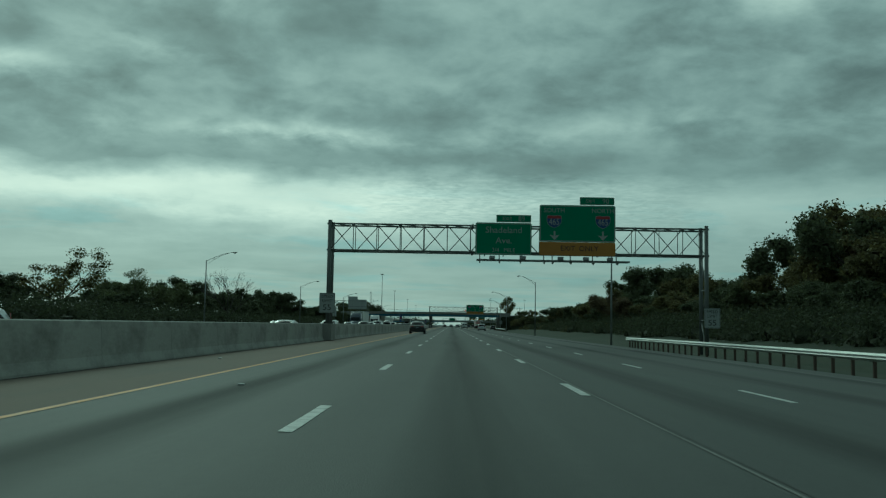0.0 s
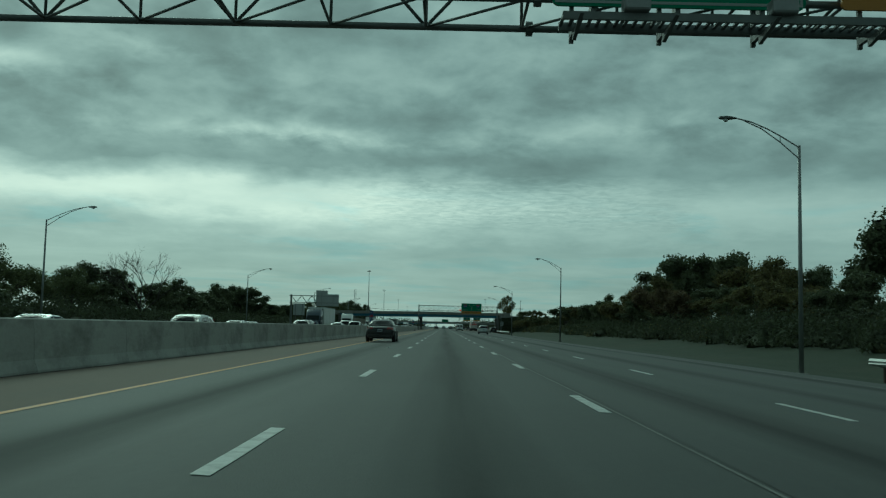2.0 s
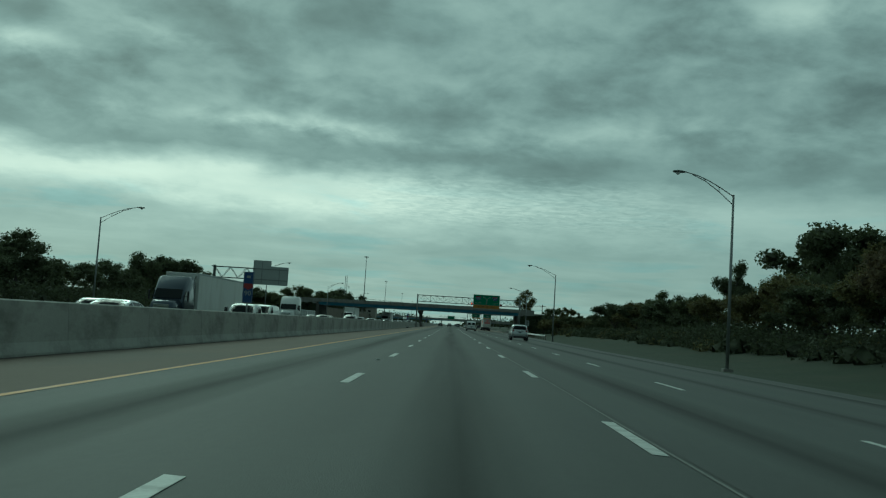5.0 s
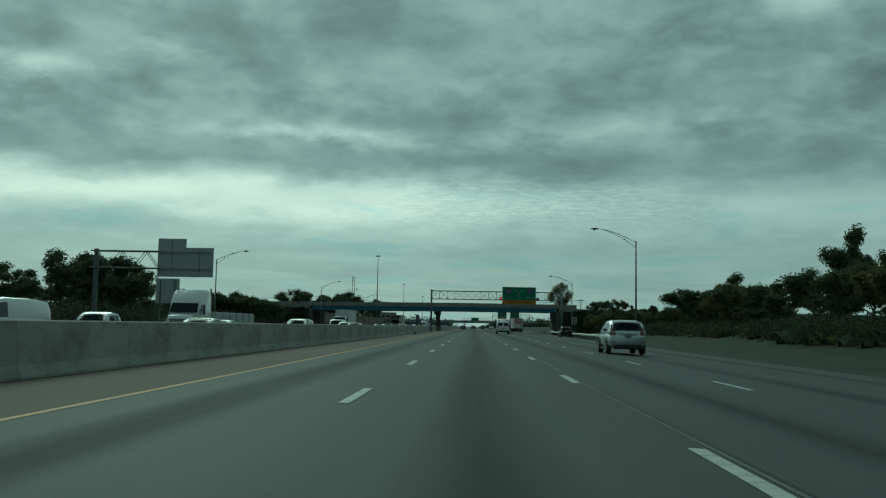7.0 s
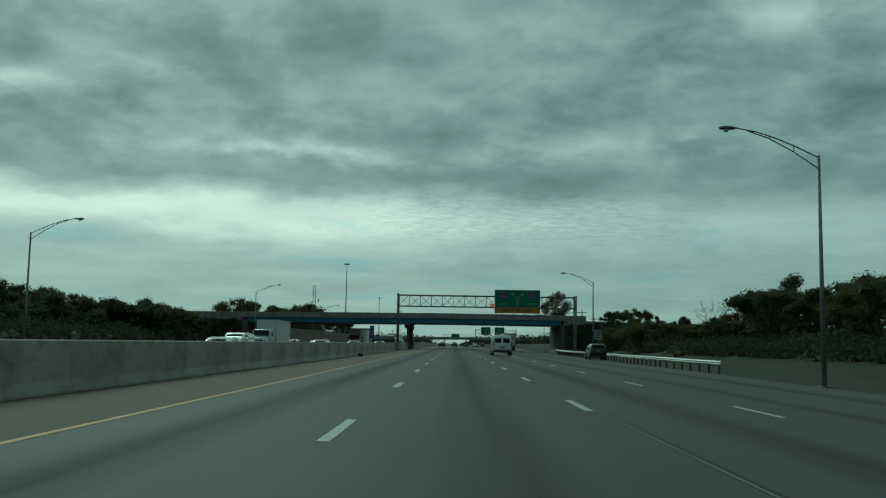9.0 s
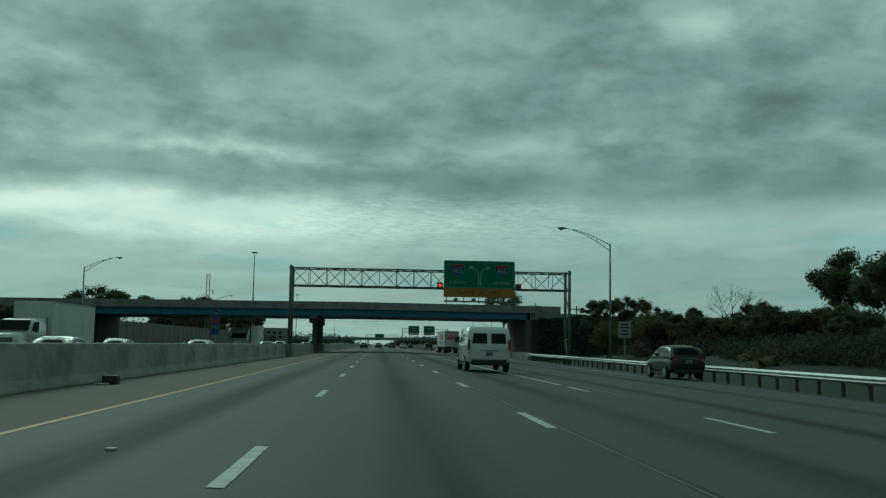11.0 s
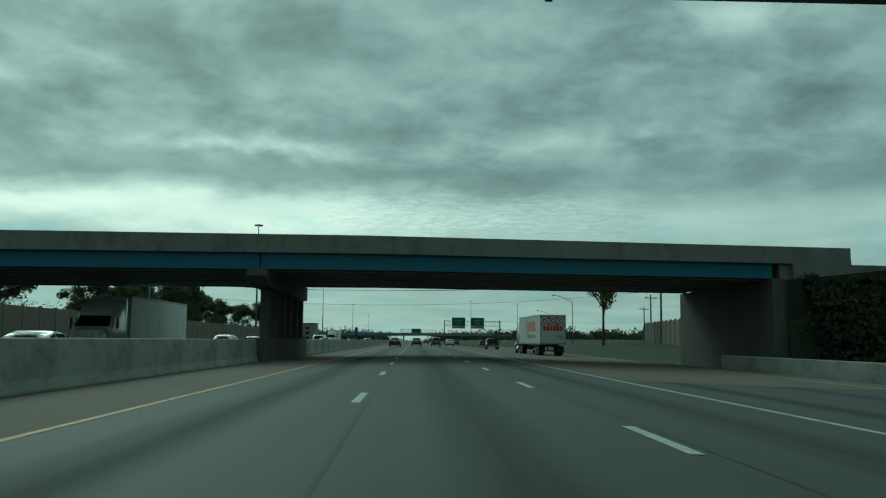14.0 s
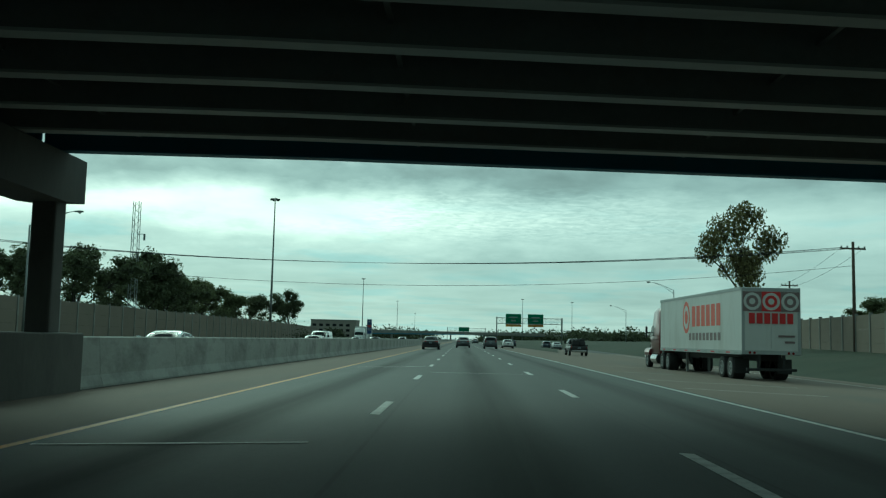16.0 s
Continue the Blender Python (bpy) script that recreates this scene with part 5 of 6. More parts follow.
# thin young trees on the slope below the crossing road
for kind, shape, x, h, rz in ((0, 1, 30.6, 5.0, 0.4), (2, 3, 36.0, 5.4, 1.9), (0, 2, 39.6, 4.0, 3.1), (1, 0, 44.5, 4.0, 4.4), (2, 1, 55.0, 5.0, 5.2)):
    plant(kind, shape, x, 410.0 + 0.112 * (x - 30), h, rz, 0.9, 3.0)
copy_thing(BARE, Matrix.Translation((51.0, 412.5, 3.0)) @ Matrix.Rotation(2.2, 4, "Z") @ Matrix.Diagonal((0.55, 0.55, 0.6, 1)))
# the wooded verges
for k in range(46):
    y = 62 + k * 7.6
    x = R.uniform(37, 46) + (6 if 352 < y < 400 else 0)
    plant(R.choice((0, 1, 1, 1, 1, 2)), R.randrange(4), x, y, R.uniform(4.5, 7.0) if y < 270 else R.uniform(5.8, 7.6) if y < 352 else R.uniform(3.2, 4.8), R.uniform(0, 6), 1.3)
for k in range(32):
    y = 30 + k * 12.0
    plant(R.choice((0, 1, 1)), R.randrange(4), R.uniform(-72, -56), y, R.uniform(4.8, 7.4), R.uniform(0, 6), 1.35)
for k in range(20):
    plant(R.choice((0, 2, 2)), R.randrange(6), R.uniform(26, 60), 387 + R.uniform(-8, 10), R.uniform(3.0, 5.2), R.uniform(0, 6), 1.3)
for k in range(16):
    plant(R.choice((0, 1)), R.randrange(4), R.uniform(-62, -48), R.uniform(384, 402), R.uniform(5, 7), R.uniform(0, 6), 1.3)
for row in KINDS:
    for c in row:
        if c.matrix_basis.translation.y < -300:
            plant(KINDS.index(row), row.index(c), R.uniform(46, 60), R.uniform(120, 340), 6, 1.0)
for t in T:
    for c in list(t.children_recursive):
        bpy.data.objects.remove(c)
    bpy.data.objects.remove(t)


def thicket(name, areas, count, leaf, mat, label, seed, per=150):
    """Undergrowth nobody could count: leafy sprays heaped in hummocks."""
    rng = np.random.default_rng(seed)
    spots, size = [], []
    for x0, x1, y0, y1, h0, h1 in areas:
        for _ in range(count):
            x, y = rng.uniform(x0, x1), rng.uniform(y0, y1)
            spots.append((x, y, ground_z(x, y)))
            size.append(rng.uniform(h0, h1))
    pts, tris = foliage(np.array(spots), np.array(size) * 0.95, per, leaf, rng, 1.0, True)
    tagged(new(name, triangles(name, pts, tris, mat)), label, "undergrowth", kind="stuff")


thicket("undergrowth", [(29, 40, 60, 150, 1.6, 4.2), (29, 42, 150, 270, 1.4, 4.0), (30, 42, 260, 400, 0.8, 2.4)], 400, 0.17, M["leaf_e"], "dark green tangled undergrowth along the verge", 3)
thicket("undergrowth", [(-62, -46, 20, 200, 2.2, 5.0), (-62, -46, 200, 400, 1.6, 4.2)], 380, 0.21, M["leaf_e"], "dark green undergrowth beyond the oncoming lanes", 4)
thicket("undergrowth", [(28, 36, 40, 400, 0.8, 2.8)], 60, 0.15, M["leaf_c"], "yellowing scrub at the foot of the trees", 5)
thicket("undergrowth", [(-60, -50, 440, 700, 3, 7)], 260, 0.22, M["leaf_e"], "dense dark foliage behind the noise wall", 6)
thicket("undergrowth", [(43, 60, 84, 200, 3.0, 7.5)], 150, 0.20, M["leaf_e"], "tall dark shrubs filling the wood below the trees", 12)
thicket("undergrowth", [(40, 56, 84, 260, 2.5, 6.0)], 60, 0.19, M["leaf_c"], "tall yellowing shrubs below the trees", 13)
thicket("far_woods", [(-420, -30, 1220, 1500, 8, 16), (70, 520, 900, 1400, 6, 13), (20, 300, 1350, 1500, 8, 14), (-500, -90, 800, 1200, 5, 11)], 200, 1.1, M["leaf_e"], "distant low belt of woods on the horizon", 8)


def embank_shrubs():
    rng = np.random.default_rng(21)
    spots, size = [], []
    for sx in (1, -1):
        for k in range(900):
            d = rng.uniform(2.0, 90) if k < 560 else rng.uniform(2.0, 30)
            x = 20.6 + d if sx > 0 else -40.2 - d
            f = rng.uniform(0.0, 0.93)
            toe = float(np.interp(d, (1, 9, 17), (1.2, 9, 15)))
            spots.append((x, 410.6 + 0.112 * (x + 9.6) - toe + (toe - 0.6) * f, -0.6 + 6.0 * f))
            size.append(rng.uniform(0.5, 1.7) * (1.0 if f < 0.7 else 0.5))
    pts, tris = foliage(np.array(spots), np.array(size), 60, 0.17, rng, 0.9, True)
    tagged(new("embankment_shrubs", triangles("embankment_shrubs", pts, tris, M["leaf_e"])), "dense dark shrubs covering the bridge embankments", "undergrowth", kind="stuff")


embank_shrubs()


# ---- vehicles, standing at rest in their lanes ----
CAR = {
    "sedan": dict(L=5.0, st=[(0.0, .46, .80, .78), (.06, .34, .96, .87), (.45, .27, 1.07, .945), (1.2, .22, 1.06, .96), (2.6, .20, 1.01, .965), (3.5, .20, .98, .955), (4.3, .22, .90, .93), (4.8, .28, .78, .85), (5.0, .36, .62, .68)],
                  cab=[(.62, 1.06), (1.25, 1.33), (1.75, 1.48), (2.5, 1.52), (3.0, 1.40), (3.72, .99)], hb=.86, ht=.60, wheels=(1.0, 3.95), r=.345,
                  side=[[(1.05, 1.10), (1.62, 1.12), (1.72, 1.39), (1.50, 1.32)], [(1.70, 1.10), (2.52, 1.08), (2.52, 1.43), (1.82, 1.41)], [(2.60, 1.08), (3.45, 1.05), (3.02, 1.33), (2.60, 1.43)]],
                  rear=(.80, 1.60), front=(2.72, 3.60), tail=[(.46, .86, .86, 1.00)], tz=0.05),
    "suv": dict(L=4.56, st=[(0.0, .44, .92, .80), (.07, .36, 1.04, .87), (.5, .30, 1.10, .905), (1.2, .30, 1.10, .91), (2.5, .30, 1.07, .91), (3.3, .30, 1.05, .90), (3.95, .32, .98, .87), (4.38, .36, .82, .78), (4.56, .46, .66, .62)],
                cab=[(.10, 1.06), (.34, 1.40), (.55, 1.60), (1.5, 1.68), (2.3, 1.65), (2.75, 1.48), (3.45, 1.06)], hb=.86, ht=.62, wheels=(.98, 3.60), r=.345,
                side=[[(.62, 1.28), (1.22, 1.14), (1.22, 1.50), (.95, 1.50)], [(1.30, 1.13), (2.02, 1.12), (2.02, 1.54), (1.30, 1.53)], [(2.10, 1.12), (3.12, 1.11), (2.60, 1.47), (2.10, 1.54)]],
                rear=(.17, .50), front=(2.45, 3.35), tail=[(.58, .86, .95, 1.11), (.72, .80, 1.11, 1.46)], tz=0.05),
    "van": dict(L=5.7, st=[(0.0, .50, 1.32, .95), (.06, .42, 1.38, .985), (.6, .38, 1.42, 1.0), (2.0, .36, 1.43, 1.005), (3.6, .36, 1.43, 1.005), (4.45, .36, 1.41, 1.003), (4.85, .36, 1.30, .995), (5.25, .38, 1.21, .965), (5.55, .44, 1.08, .90), (5.70, .52, .94, .80)],
                cab=[(.03, 1.10), (.10, 1.75), (.30, 2.05), (1.6, 2.12), (3.4, 2.11), (3.78, 2.00), (4.25, 1.66), (4.86, 1.19)], hb=.995, ht=.84, wheels=(1.15, 4.72), r=.37,
                side=[[(3.30, 1.42), (4.36, 1.40), (3.90, 1.84), (3.76, 1.91), (3.30, 1.93)]],
                rear=(.06, .14), front=(3.82, 4.78), tail=[(.86, .97, 1.05, 1.50)], tz=0.0),
    "pickup": dict(L=5.6, st=[(0.0, .55, 1.0, .90), (.05, .48, 1.10, .96), (.6, .42, 1.12, .98), (2.2, .40, 1.12, .985), (3.2, .40, 1.12, .985), (4.0, .40, 1.12, .97), (4.9, .42, 1.08, .95), (5.4, .48, .98, .88), (5.6, .58, .82, .74)],
                   cab=[(2.05, 1.10), (2.16, 1.55), (2.35, 1.80), (3.0, 1.86), (3.5, 1.80), (3.85, 1.58), (4.35, 1.12)], hb=.92, ht=.70, wheels=(1.15, 4.55), r=.40,
                   side=[[(2.30, 1.22), (2.92, 1.20), (2.92, 1.68), (2.42, 1.66)], [(3.00, 1.20), (4.05, 1.18), (3.62, 1.64), (3.00, 1.68)]],
                   rear=(2.11, 2.28), front=(3.58, 4.24), tail=[(.76, .92, .84, 1.08)], tz=0.0),
}


def ring_loft(bm, rings):
    rows = [[bm.verts.new(p) for p in r] for r in rings]
    n = len(rows[0])
    for p, q in zip(rows, rows[1:]):
        for i in range(n):
            bm.faces.new((p[i], p[(i + 1) % n], q[(i + 1) % n], q[i]))
    bm.faces.new(rows[0][::-1])
    bm.faces.new(rows[-1])


def cab_height(c, y):
    for (ya, za), (yb, zb) in zip(c["cab"], c["cab"][1:]):
        if ya <= y <= yb:
            return za + (zb - za) * (y - ya) / (yb - ya)
    return c["cab"][0][1]


def side_x(c, z):
    z0 = min(z_ for _, z_ in c["cab"])
    z1 = max(z_ for _, z_ in c["cab"])
    return c["hb"] + (c["ht"] + 0.06 - c["hb"]) * max(0.0, (z - z0) / (z1 - z0)) ** 1.15


def slab(bm, pts, d):
    """A thin patch through pts (a polygon in space), thickened along d."""
    a = [bm.verts.new(p) for p in pts]
    b_ = [bm.verts.new(Vector(p) + Vector(d)) for p in pts]
    bm.faces.new(a[::-1])
    bm.faces.new(b_)
    for i in range(len(pts)):
        j = (i + 1) % len(pts)
        bm.faces.new((a[i], a[j], b_[j], b_[i]))


def wheel(parent, x, y, r, width=0.22, rim_mat="alloy", spokes=5, dual=False):
    s = 1 if x > 0 else -1
    bm = bmesh.new()
    w = width * (2.1 if dual else 1)
    prof = [(-w / 2, r * .62), (-w / 2, r * .90), (-w / 2 + .03, r * .985), (0, r), (w / 2 - .03, r * .985), (w / 2, r * .90), (w / 2, r * .62)]
    lathe(bm, prof, (x - s * w / 2, y, r), "X", 22, False)
    t = part("wheel", bm, M["tyre"], parent, "black rubber tyre", True)
    bm = bmesh.new()
    lathe(bm, [(-.02, r * .64), (.002, r * .63), (.002, r * .56), (-.012, r * .53), (-.018, r * .2), (-.018, 0.02)] if s > 0 else [(.02, r * .64), (-.002, r * .63), (-.002, r * .56), (.012, r * .53), (.018, r * .2), (.018, 0.02)], (x, y, r), "X", 20)
    bmesh.ops.recalc_face_normals(bm, faces=bm.faces[:])
    rim = part("rim", bm, M["plastic"] if spokes else M[rim_mat], t)
    bm = bmesh.new()
    if not spokes:
        for k in range(8):
            a = k * math.pi / 4
            hole = lathe(bmesh.new(), [(-.004, r * .085), (.004, r * .085)], (x - s * .014, y + r * .42 * math.cos(a), r + r * .42 * math.sin(a)), "X", 10)
            part("vent_hole", hole, M["plastic"], rim)
    for k in range(spokes):
        m = Matrix.Translation((x + s * .004, y, r)) @ Matrix.Rotation(k * 2 * math.pi / spokes + 0.3, 4, "X")
        box(bm, -.015, .015, -r * .085, r * .085, r * .10, r * .58, m=m)
    lathe(bm, [(-.012, r * .60), (.012, r * .63), (.012, r * .56), (-.012, r * .55), (-.012, r * .60)], (x, y, r), "X", 20, False)
    lathe(bm, [(-.02, r * .16), (.02, r * .13)] if s > 0 else [(-.02, r * .13), (.02, r * .16)], (x - s * (.01 if spokes else -.004), y, r), "X", 12)
    bmesh.ops.recalc_face_normals(bm, faces=bm.faces[:])
    part("spokes", bm, M[rim_mat], rim, "bright wheel spokes and rim edge")
    return t


def vehicle(kind, name, paint_mat, loc, label, category="car", facing=1, group="", cladding=False, rim="alloy", bed_load=False):
    c = CAR[kind]
    v = thing(name, loc, label, category, group, rz=0 if facing > 0 else 180)
    bm = bmesh.new()
    rings = []
    for y, zb, zt, hw in c["st"]:
        h = zt - zb
        half = [(0, zb), (hw * .80, zb), (hw * .96, zb + h * .10), (hw, zb + h * .42), (hw * .985, zb + h * .72), (hw * .93, zt - h * .04), (hw * .84, zt), (0, zt + .015)]
        if kind == "van":
            half = [(0, zb), (hw * .90, zb), (hw * .985, zb + h * .10), (hw, zb + h * .30), (hw, zb + h * .86), (hw * .985, zt - .03), (hw * .90, zt), (0, zt + .012)]
        rings.append([(x, y, z) for x, z in half] + [(-x, y, z) for x, z in half[-2:0:-1]])
    ring_loft(bm, rings)
    body = part("body", bm, paint_mat, v, "", True)
    sub = body.modifiers.new("round", "SUBSURF")
    sub.levels = sub.render_levels = 1
    bm = bmesh.new()
    rings = []
    zmin = min(z for _, z in c["cab"])
    for y, z in c["cab"]:
        xs = side_x(c, z - .05)
        base = zmin - .10
        half = [(0, base), (c["hb"] - .01, base), (c["hb"], zmin), (side_x(c, zmin + (z - zmin) * .5), zmin + max(z - zmin, .02) * .5), (xs, z - .055 if z > zmin + .1 else z - .01), (xs * .82, z - .012), (0, z)]
        rings.append([(x, y, q) for x, q in half] + [(-x, y, q) for x, q in half[-2:0:-1]])
    ring_loft(bm, rings)
    part("roof", bm, paint_mat, body, "", True)
    for poly in c["side"]:
        for s in (-1, 1):
            bm = bmesh.new()
            slab(bm, [(s * (side_x(c, z) - .006), y, z) for y, z in poly], (s * .012, 0, .002))
            part("side_window", bm, M["glass"], v, "dark tinted glass")
    for nm, (ya, yb) in (("rear_window", c["rear"]), ("windscreen", c["front"])):
        if kind == "van" and nm == "rear_window":
            for s in (-1, 1):
                bm = bmesh.new()
                slab(bm, [(s * .10, .045, 1.32), (s * .78, .045, 1.32), (s * .72, .085, 1.78), (s * .10, .085, 1.78)], (0, -.03, 0))
                part(nm, bm, M["glass"], v, "dark tinted glass")
            continue
        bm = bmesh.new()
        n = 5
        rows = []
        for k in range(n + 1):
            y = ya + (yb - ya) * k / n
            z = cab_height(c, y) + .014
            w = side_x(c, z) * (.86 if kind != "pickup" else .84)
            dy = (-.012 if nm == "rear_window" else .012)
            rows.append([bm.verts.new((f * w, y + dy, z - .03 * abs(f) ** 3)) for f in (-1, -.5, 0, .5, 1)])
        for p, q in zip(rows, rows[1:]):
            for i in range(4):
                bm.faces.new((p[i], p[i + 1], q[i + 1], q[i]))
        bmesh.ops.solidify(bm, geom=bm.faces[:], thickness=0.006)
        part(nm, bm, M["glass"], v, "dark tinted glass", True)
    hw = max(q[3] for q in c["st"])
    for y in c["wheels"]:
        for s in (-1, 1):
            # black ring: cladding on the SUV, elsewhere the wheel well's shade as colour
            bm = bmesh.new()
            r = c["r"]
            k_ = 1.09 if kind == "van" else 1.17
            rows = [[bm.verts.new((s * (hw + xo), y + rr * math.cos(a), r + rr * math.sin(a))) for xo, rr in ((.018, r * k_), (.022, r * 1.03), (-.14, r * 1.03), (-.14, r * k_))] for a in [radians(-22 + 224 * k / 18) for k in range(19)]]
            for p, q in zip(rows, rows[1:]):
                for i in range(4):
                    bm.faces.new((p[i], p[(i + 1) % 4], q[(i + 1) % 4], q[i]))
            bm.faces.new(rows[0])
            bm.faces.new(rows[-1][::-1])
            part("wheel_arch", bm, M["plastic"], v, "black wheel arch ring, cladding and well shade")
            wheel(v, s * (hw + .016), y, r, rim_mat=rim, spokes=7 if kind != "van" else 0)
    # bumpers and sills
    zb = c["st"][0][1]
    for nm, y0, y1 in (("rear_bumper", -.03, .25), ("front_bumper", c["L"] - .28, c["L"] + .02)):
        bm = bmesh.new()
        wb = (.74 if kind == "suv" else .80) if nm == "rear_bumper" else (.93 if kind == "van" else .68)
        box(bm, -hw * wb, hw * wb, y0, y1, zb - .16, zb + ((.22 if kind == "van" and wb > .9 else .10) if kind in ("van", "pickup") else .06), .05)
        part(nm, bm, M["plastic"] if kind != "pickup" else M["chrome"], v, "dark lower bumper")
    for s in (-1, 1):
        bm = bmesh.new()
        box(bm, s * hw * .97 - .015, s * hw * .97 + .015, c["wheels"][0] + c["r"] * 1.1, c["wheels"][1] - c["r"] * 1.1, {"sedan": .17, "suv": .24}.get(kind, .30), .36 if kind != "van" else .40, .012)
        part("sill", bm, M["plastic"], v)
        for xa, xb, za, zb_ in c["tail"]:
            bm = bmesh.new()
            low = za < 1.1 and kind == "sedan"
            slab(bm, [(s * xa, .02 + c["tz"] * .3, za), (s * (xb - .04), .06 + c["tz"], za), (s * (xb + .01), .28 if kind != "van" else .05, za + .02), (s * (xb - .02), .30 if kind != "van" else .05, zb_), (s * xa * 1.02, .05 + c["tz"] * (1 if zb_ < 1.2 else 4), zb_)], (s * .012, -.035, 0))
            part("tail_lamp", bm, M["tail"], v, "red tail lamp lens")
        bm = bmesh.new()
        yl = c["L"] - .42
        box(bm, s * .62 - .16, s * .62 + .16, yl, yl + .30, c["st"][-2][2] - .12, c["st"][-2][2] + .03, .05)
        part("headlamp", bm, M["lamp_lens"], v, "clear headlamp lens")
        ym = c["front"][1] - .38 if kind != "van" else 4.32
        zm = c["side"][-1][1][1] + (.10 if kind != "van" else -.02)
        bm = bmesh.new()
        hgt = .13 if kind in ("sedan", "suv") else .28
        box(bm, s * (hw + .03) - .03, s * (hw + .03) + .16, ym - .05, ym + .08, zm, zm + hgt, .03) if s > 0 else box(bm, s * (hw + .03) - .16, s * (hw + .03) + .03, ym - .05, ym + .08, zm, zm + hgt, .03)
        box(bm, min(s * .84, s * (hw + .04)), max(s * .84, s * (hw + .04)), ym - .01, ym + .05, zm + .01, zm + .06)
        part("mirror", bm, M["plastic"] if kind != "sedan" else paint_mat, v, "door mirror")
        for yh in [p[0][0] + .12 for p in c["side"][-2:]]:
            bm = bmesh.new()
            box(bm, s * (hw * .985) - .02, s * (hw * .985) + .025, yh, yh + .18, c["st"][3][2] - .16, c["st"][3][2] - .12, .01)
            part("door_handle", bm, M["chrome"], v, "bright door handle")
    bm = bmesh.new()
    zp = .80 if kind == "suv" else (.70 if kind == "sedan" else .78)
    box(bm, -.16, .16, -.035, .03, zp, zp + .16, .006)
    part("number_plate", bm, M["plate"], v, "pale plate with an unreadable bar")
    bm = bmesh.new()
    box(bm, -.11, .11, -.039, -.0355, zp + .05, zp + .10)
    part("plate_bar", bm, M["black"], v)
    bm = bmesh.new()
    box(bm, -.42, .42, -.012, .06, zp + .20, zp + .235, .008)
    part("chrome_strip", bm, M["chrome"] if kind == "suv" else M["plastic"], v, "slim trim strip above the plate")
    bm = bmesh.new()
    box(bm, -.55, .55, c["L"] - .06, c["L"] - .005, c["st"][-1][1] + .02, c["st"][-1][2] - .02, .02)
    part("grille", bm, M["plastic"], v, "dark front grille")
    if kind == "pickup":
        bm = bmesh.new()
        box(bm, -.78, .78, .10, 2.0, 1.125, 1.135)
        part("bed", bm, M["plastic"], v, "black load bed")
        for s in (-1, 1):
            bm = bmesh.new()
            box(bm, s * .88 - .05, s * .88 + .05, .04, 2.04, 1.08, 1.22, .02)
            part("bed_rail", bm, paint_mat, v)
    if bed_load:
        for k, (xa, xb, ya, yb, h) in enumerate(((-.7, .1, .3, 1.1, .55), (-.2, .72, 1.0, 1.9, .7), (.15, .7, .25, .9, .4))):
            bm = bmesh.new()
            box(bm, xa, xb, ya, yb, 1.136, 1.136 + h, .06)
            part("load", bm, M["plastic"], v, "dark covered load")
    return v


P = dict(black=paint("black", (0.010, 0.011, 0.012), 0.2, 0.36, 0.3), grey=paint("grey", (0.10, 0.105, 0.11), .6), silver=paint("silver", (0.50, 0.53, 0.54), .7, .30), white=paint("white", (0.66, 0.67, 0.66), 0.0, .38),
         dblue=paint("dark_blue", (0.03, 0.045, 0.07)), tan=paint("champagne", (0.34, 0.31, 0.26), .5), dred=paint("dark_red", (0.13, 0.015, 0.018)))


def rz_at(x):
    return road_z(x) if x > -9.5 else -0.24 - 0.012 * abs(x + 10)


# own direction
vehicle("sedan", "black_sedan", P["black"], (-4.45, 112.0, rz_at(-4.45)), "black saloon car with tinted glass in the inner lane")
vehicle("sedan", "grey_sedan", P["grey"], (-0.35, 535.0, 0.0), "dark grey saloon car in the middle lane")
SUV = vehicle("suv", "silver_suv", P["silver"], (7.2, 223.4, rz_at(7.2)), "silver sport utility car with red pillar lamps", cladding=True)
for s in (-1, 1):
    bm = bmesh.new()
    box(bm, s * .66 - .09, s * .66 + .09, -.012, .1, .60, .645, .01)
    part("reflector", bm, M["tail"], SUV, "red bumper reflector")
for s in (-1, 1):
    bm = bmesh.new()
    tube(bm, (s * .55, .95, 1.640), (s * .55, 2.2, 1.662), .018, n=6)
    part("roof_rail", bm, M["chrome"], SUV)
vehicle("pickup", "black_pickup", P["black"], (12.0, 508.0, rz_at(12.0)), "black pickup truck loaded high on its bed", "truck", bed_load=True)
vehicle("sedan", "black_sedan", P["black"], (-4.05, 512.6, rz_at(-4.05)), "black saloon car far ahead in the inner lane")
vehicle("suv", "grey_suv", P["grey"], (3.35, 533.0, rz_at(3.35)), "grey sport utility car far ahead")
vehicle("suv", "dark_suv", P["black"], (14.6, 326.0, rz_at(14)), "dark sport utility car leaving along the outer shoulder lane")
for x, y, k, p in ((7.25, 564, "sedan", "white"), (19.0, 598, "sedan", "silver"), (18.0, 610, "suv", "dblue"), (3.6, 690, "sedan", "grey"), (0, 760, "suv", "black"), (12.2, 640, "suv", "dblue")):
    vehicle(k, k + "_far", P[p], (x, y, rz_at(x)), "distant %s car ahead on the motorway" % {"white": "white", "silver": "silver", "dblue": "dark blue", "grey": "grey", "black": "black"}[p], group="distant traffic")

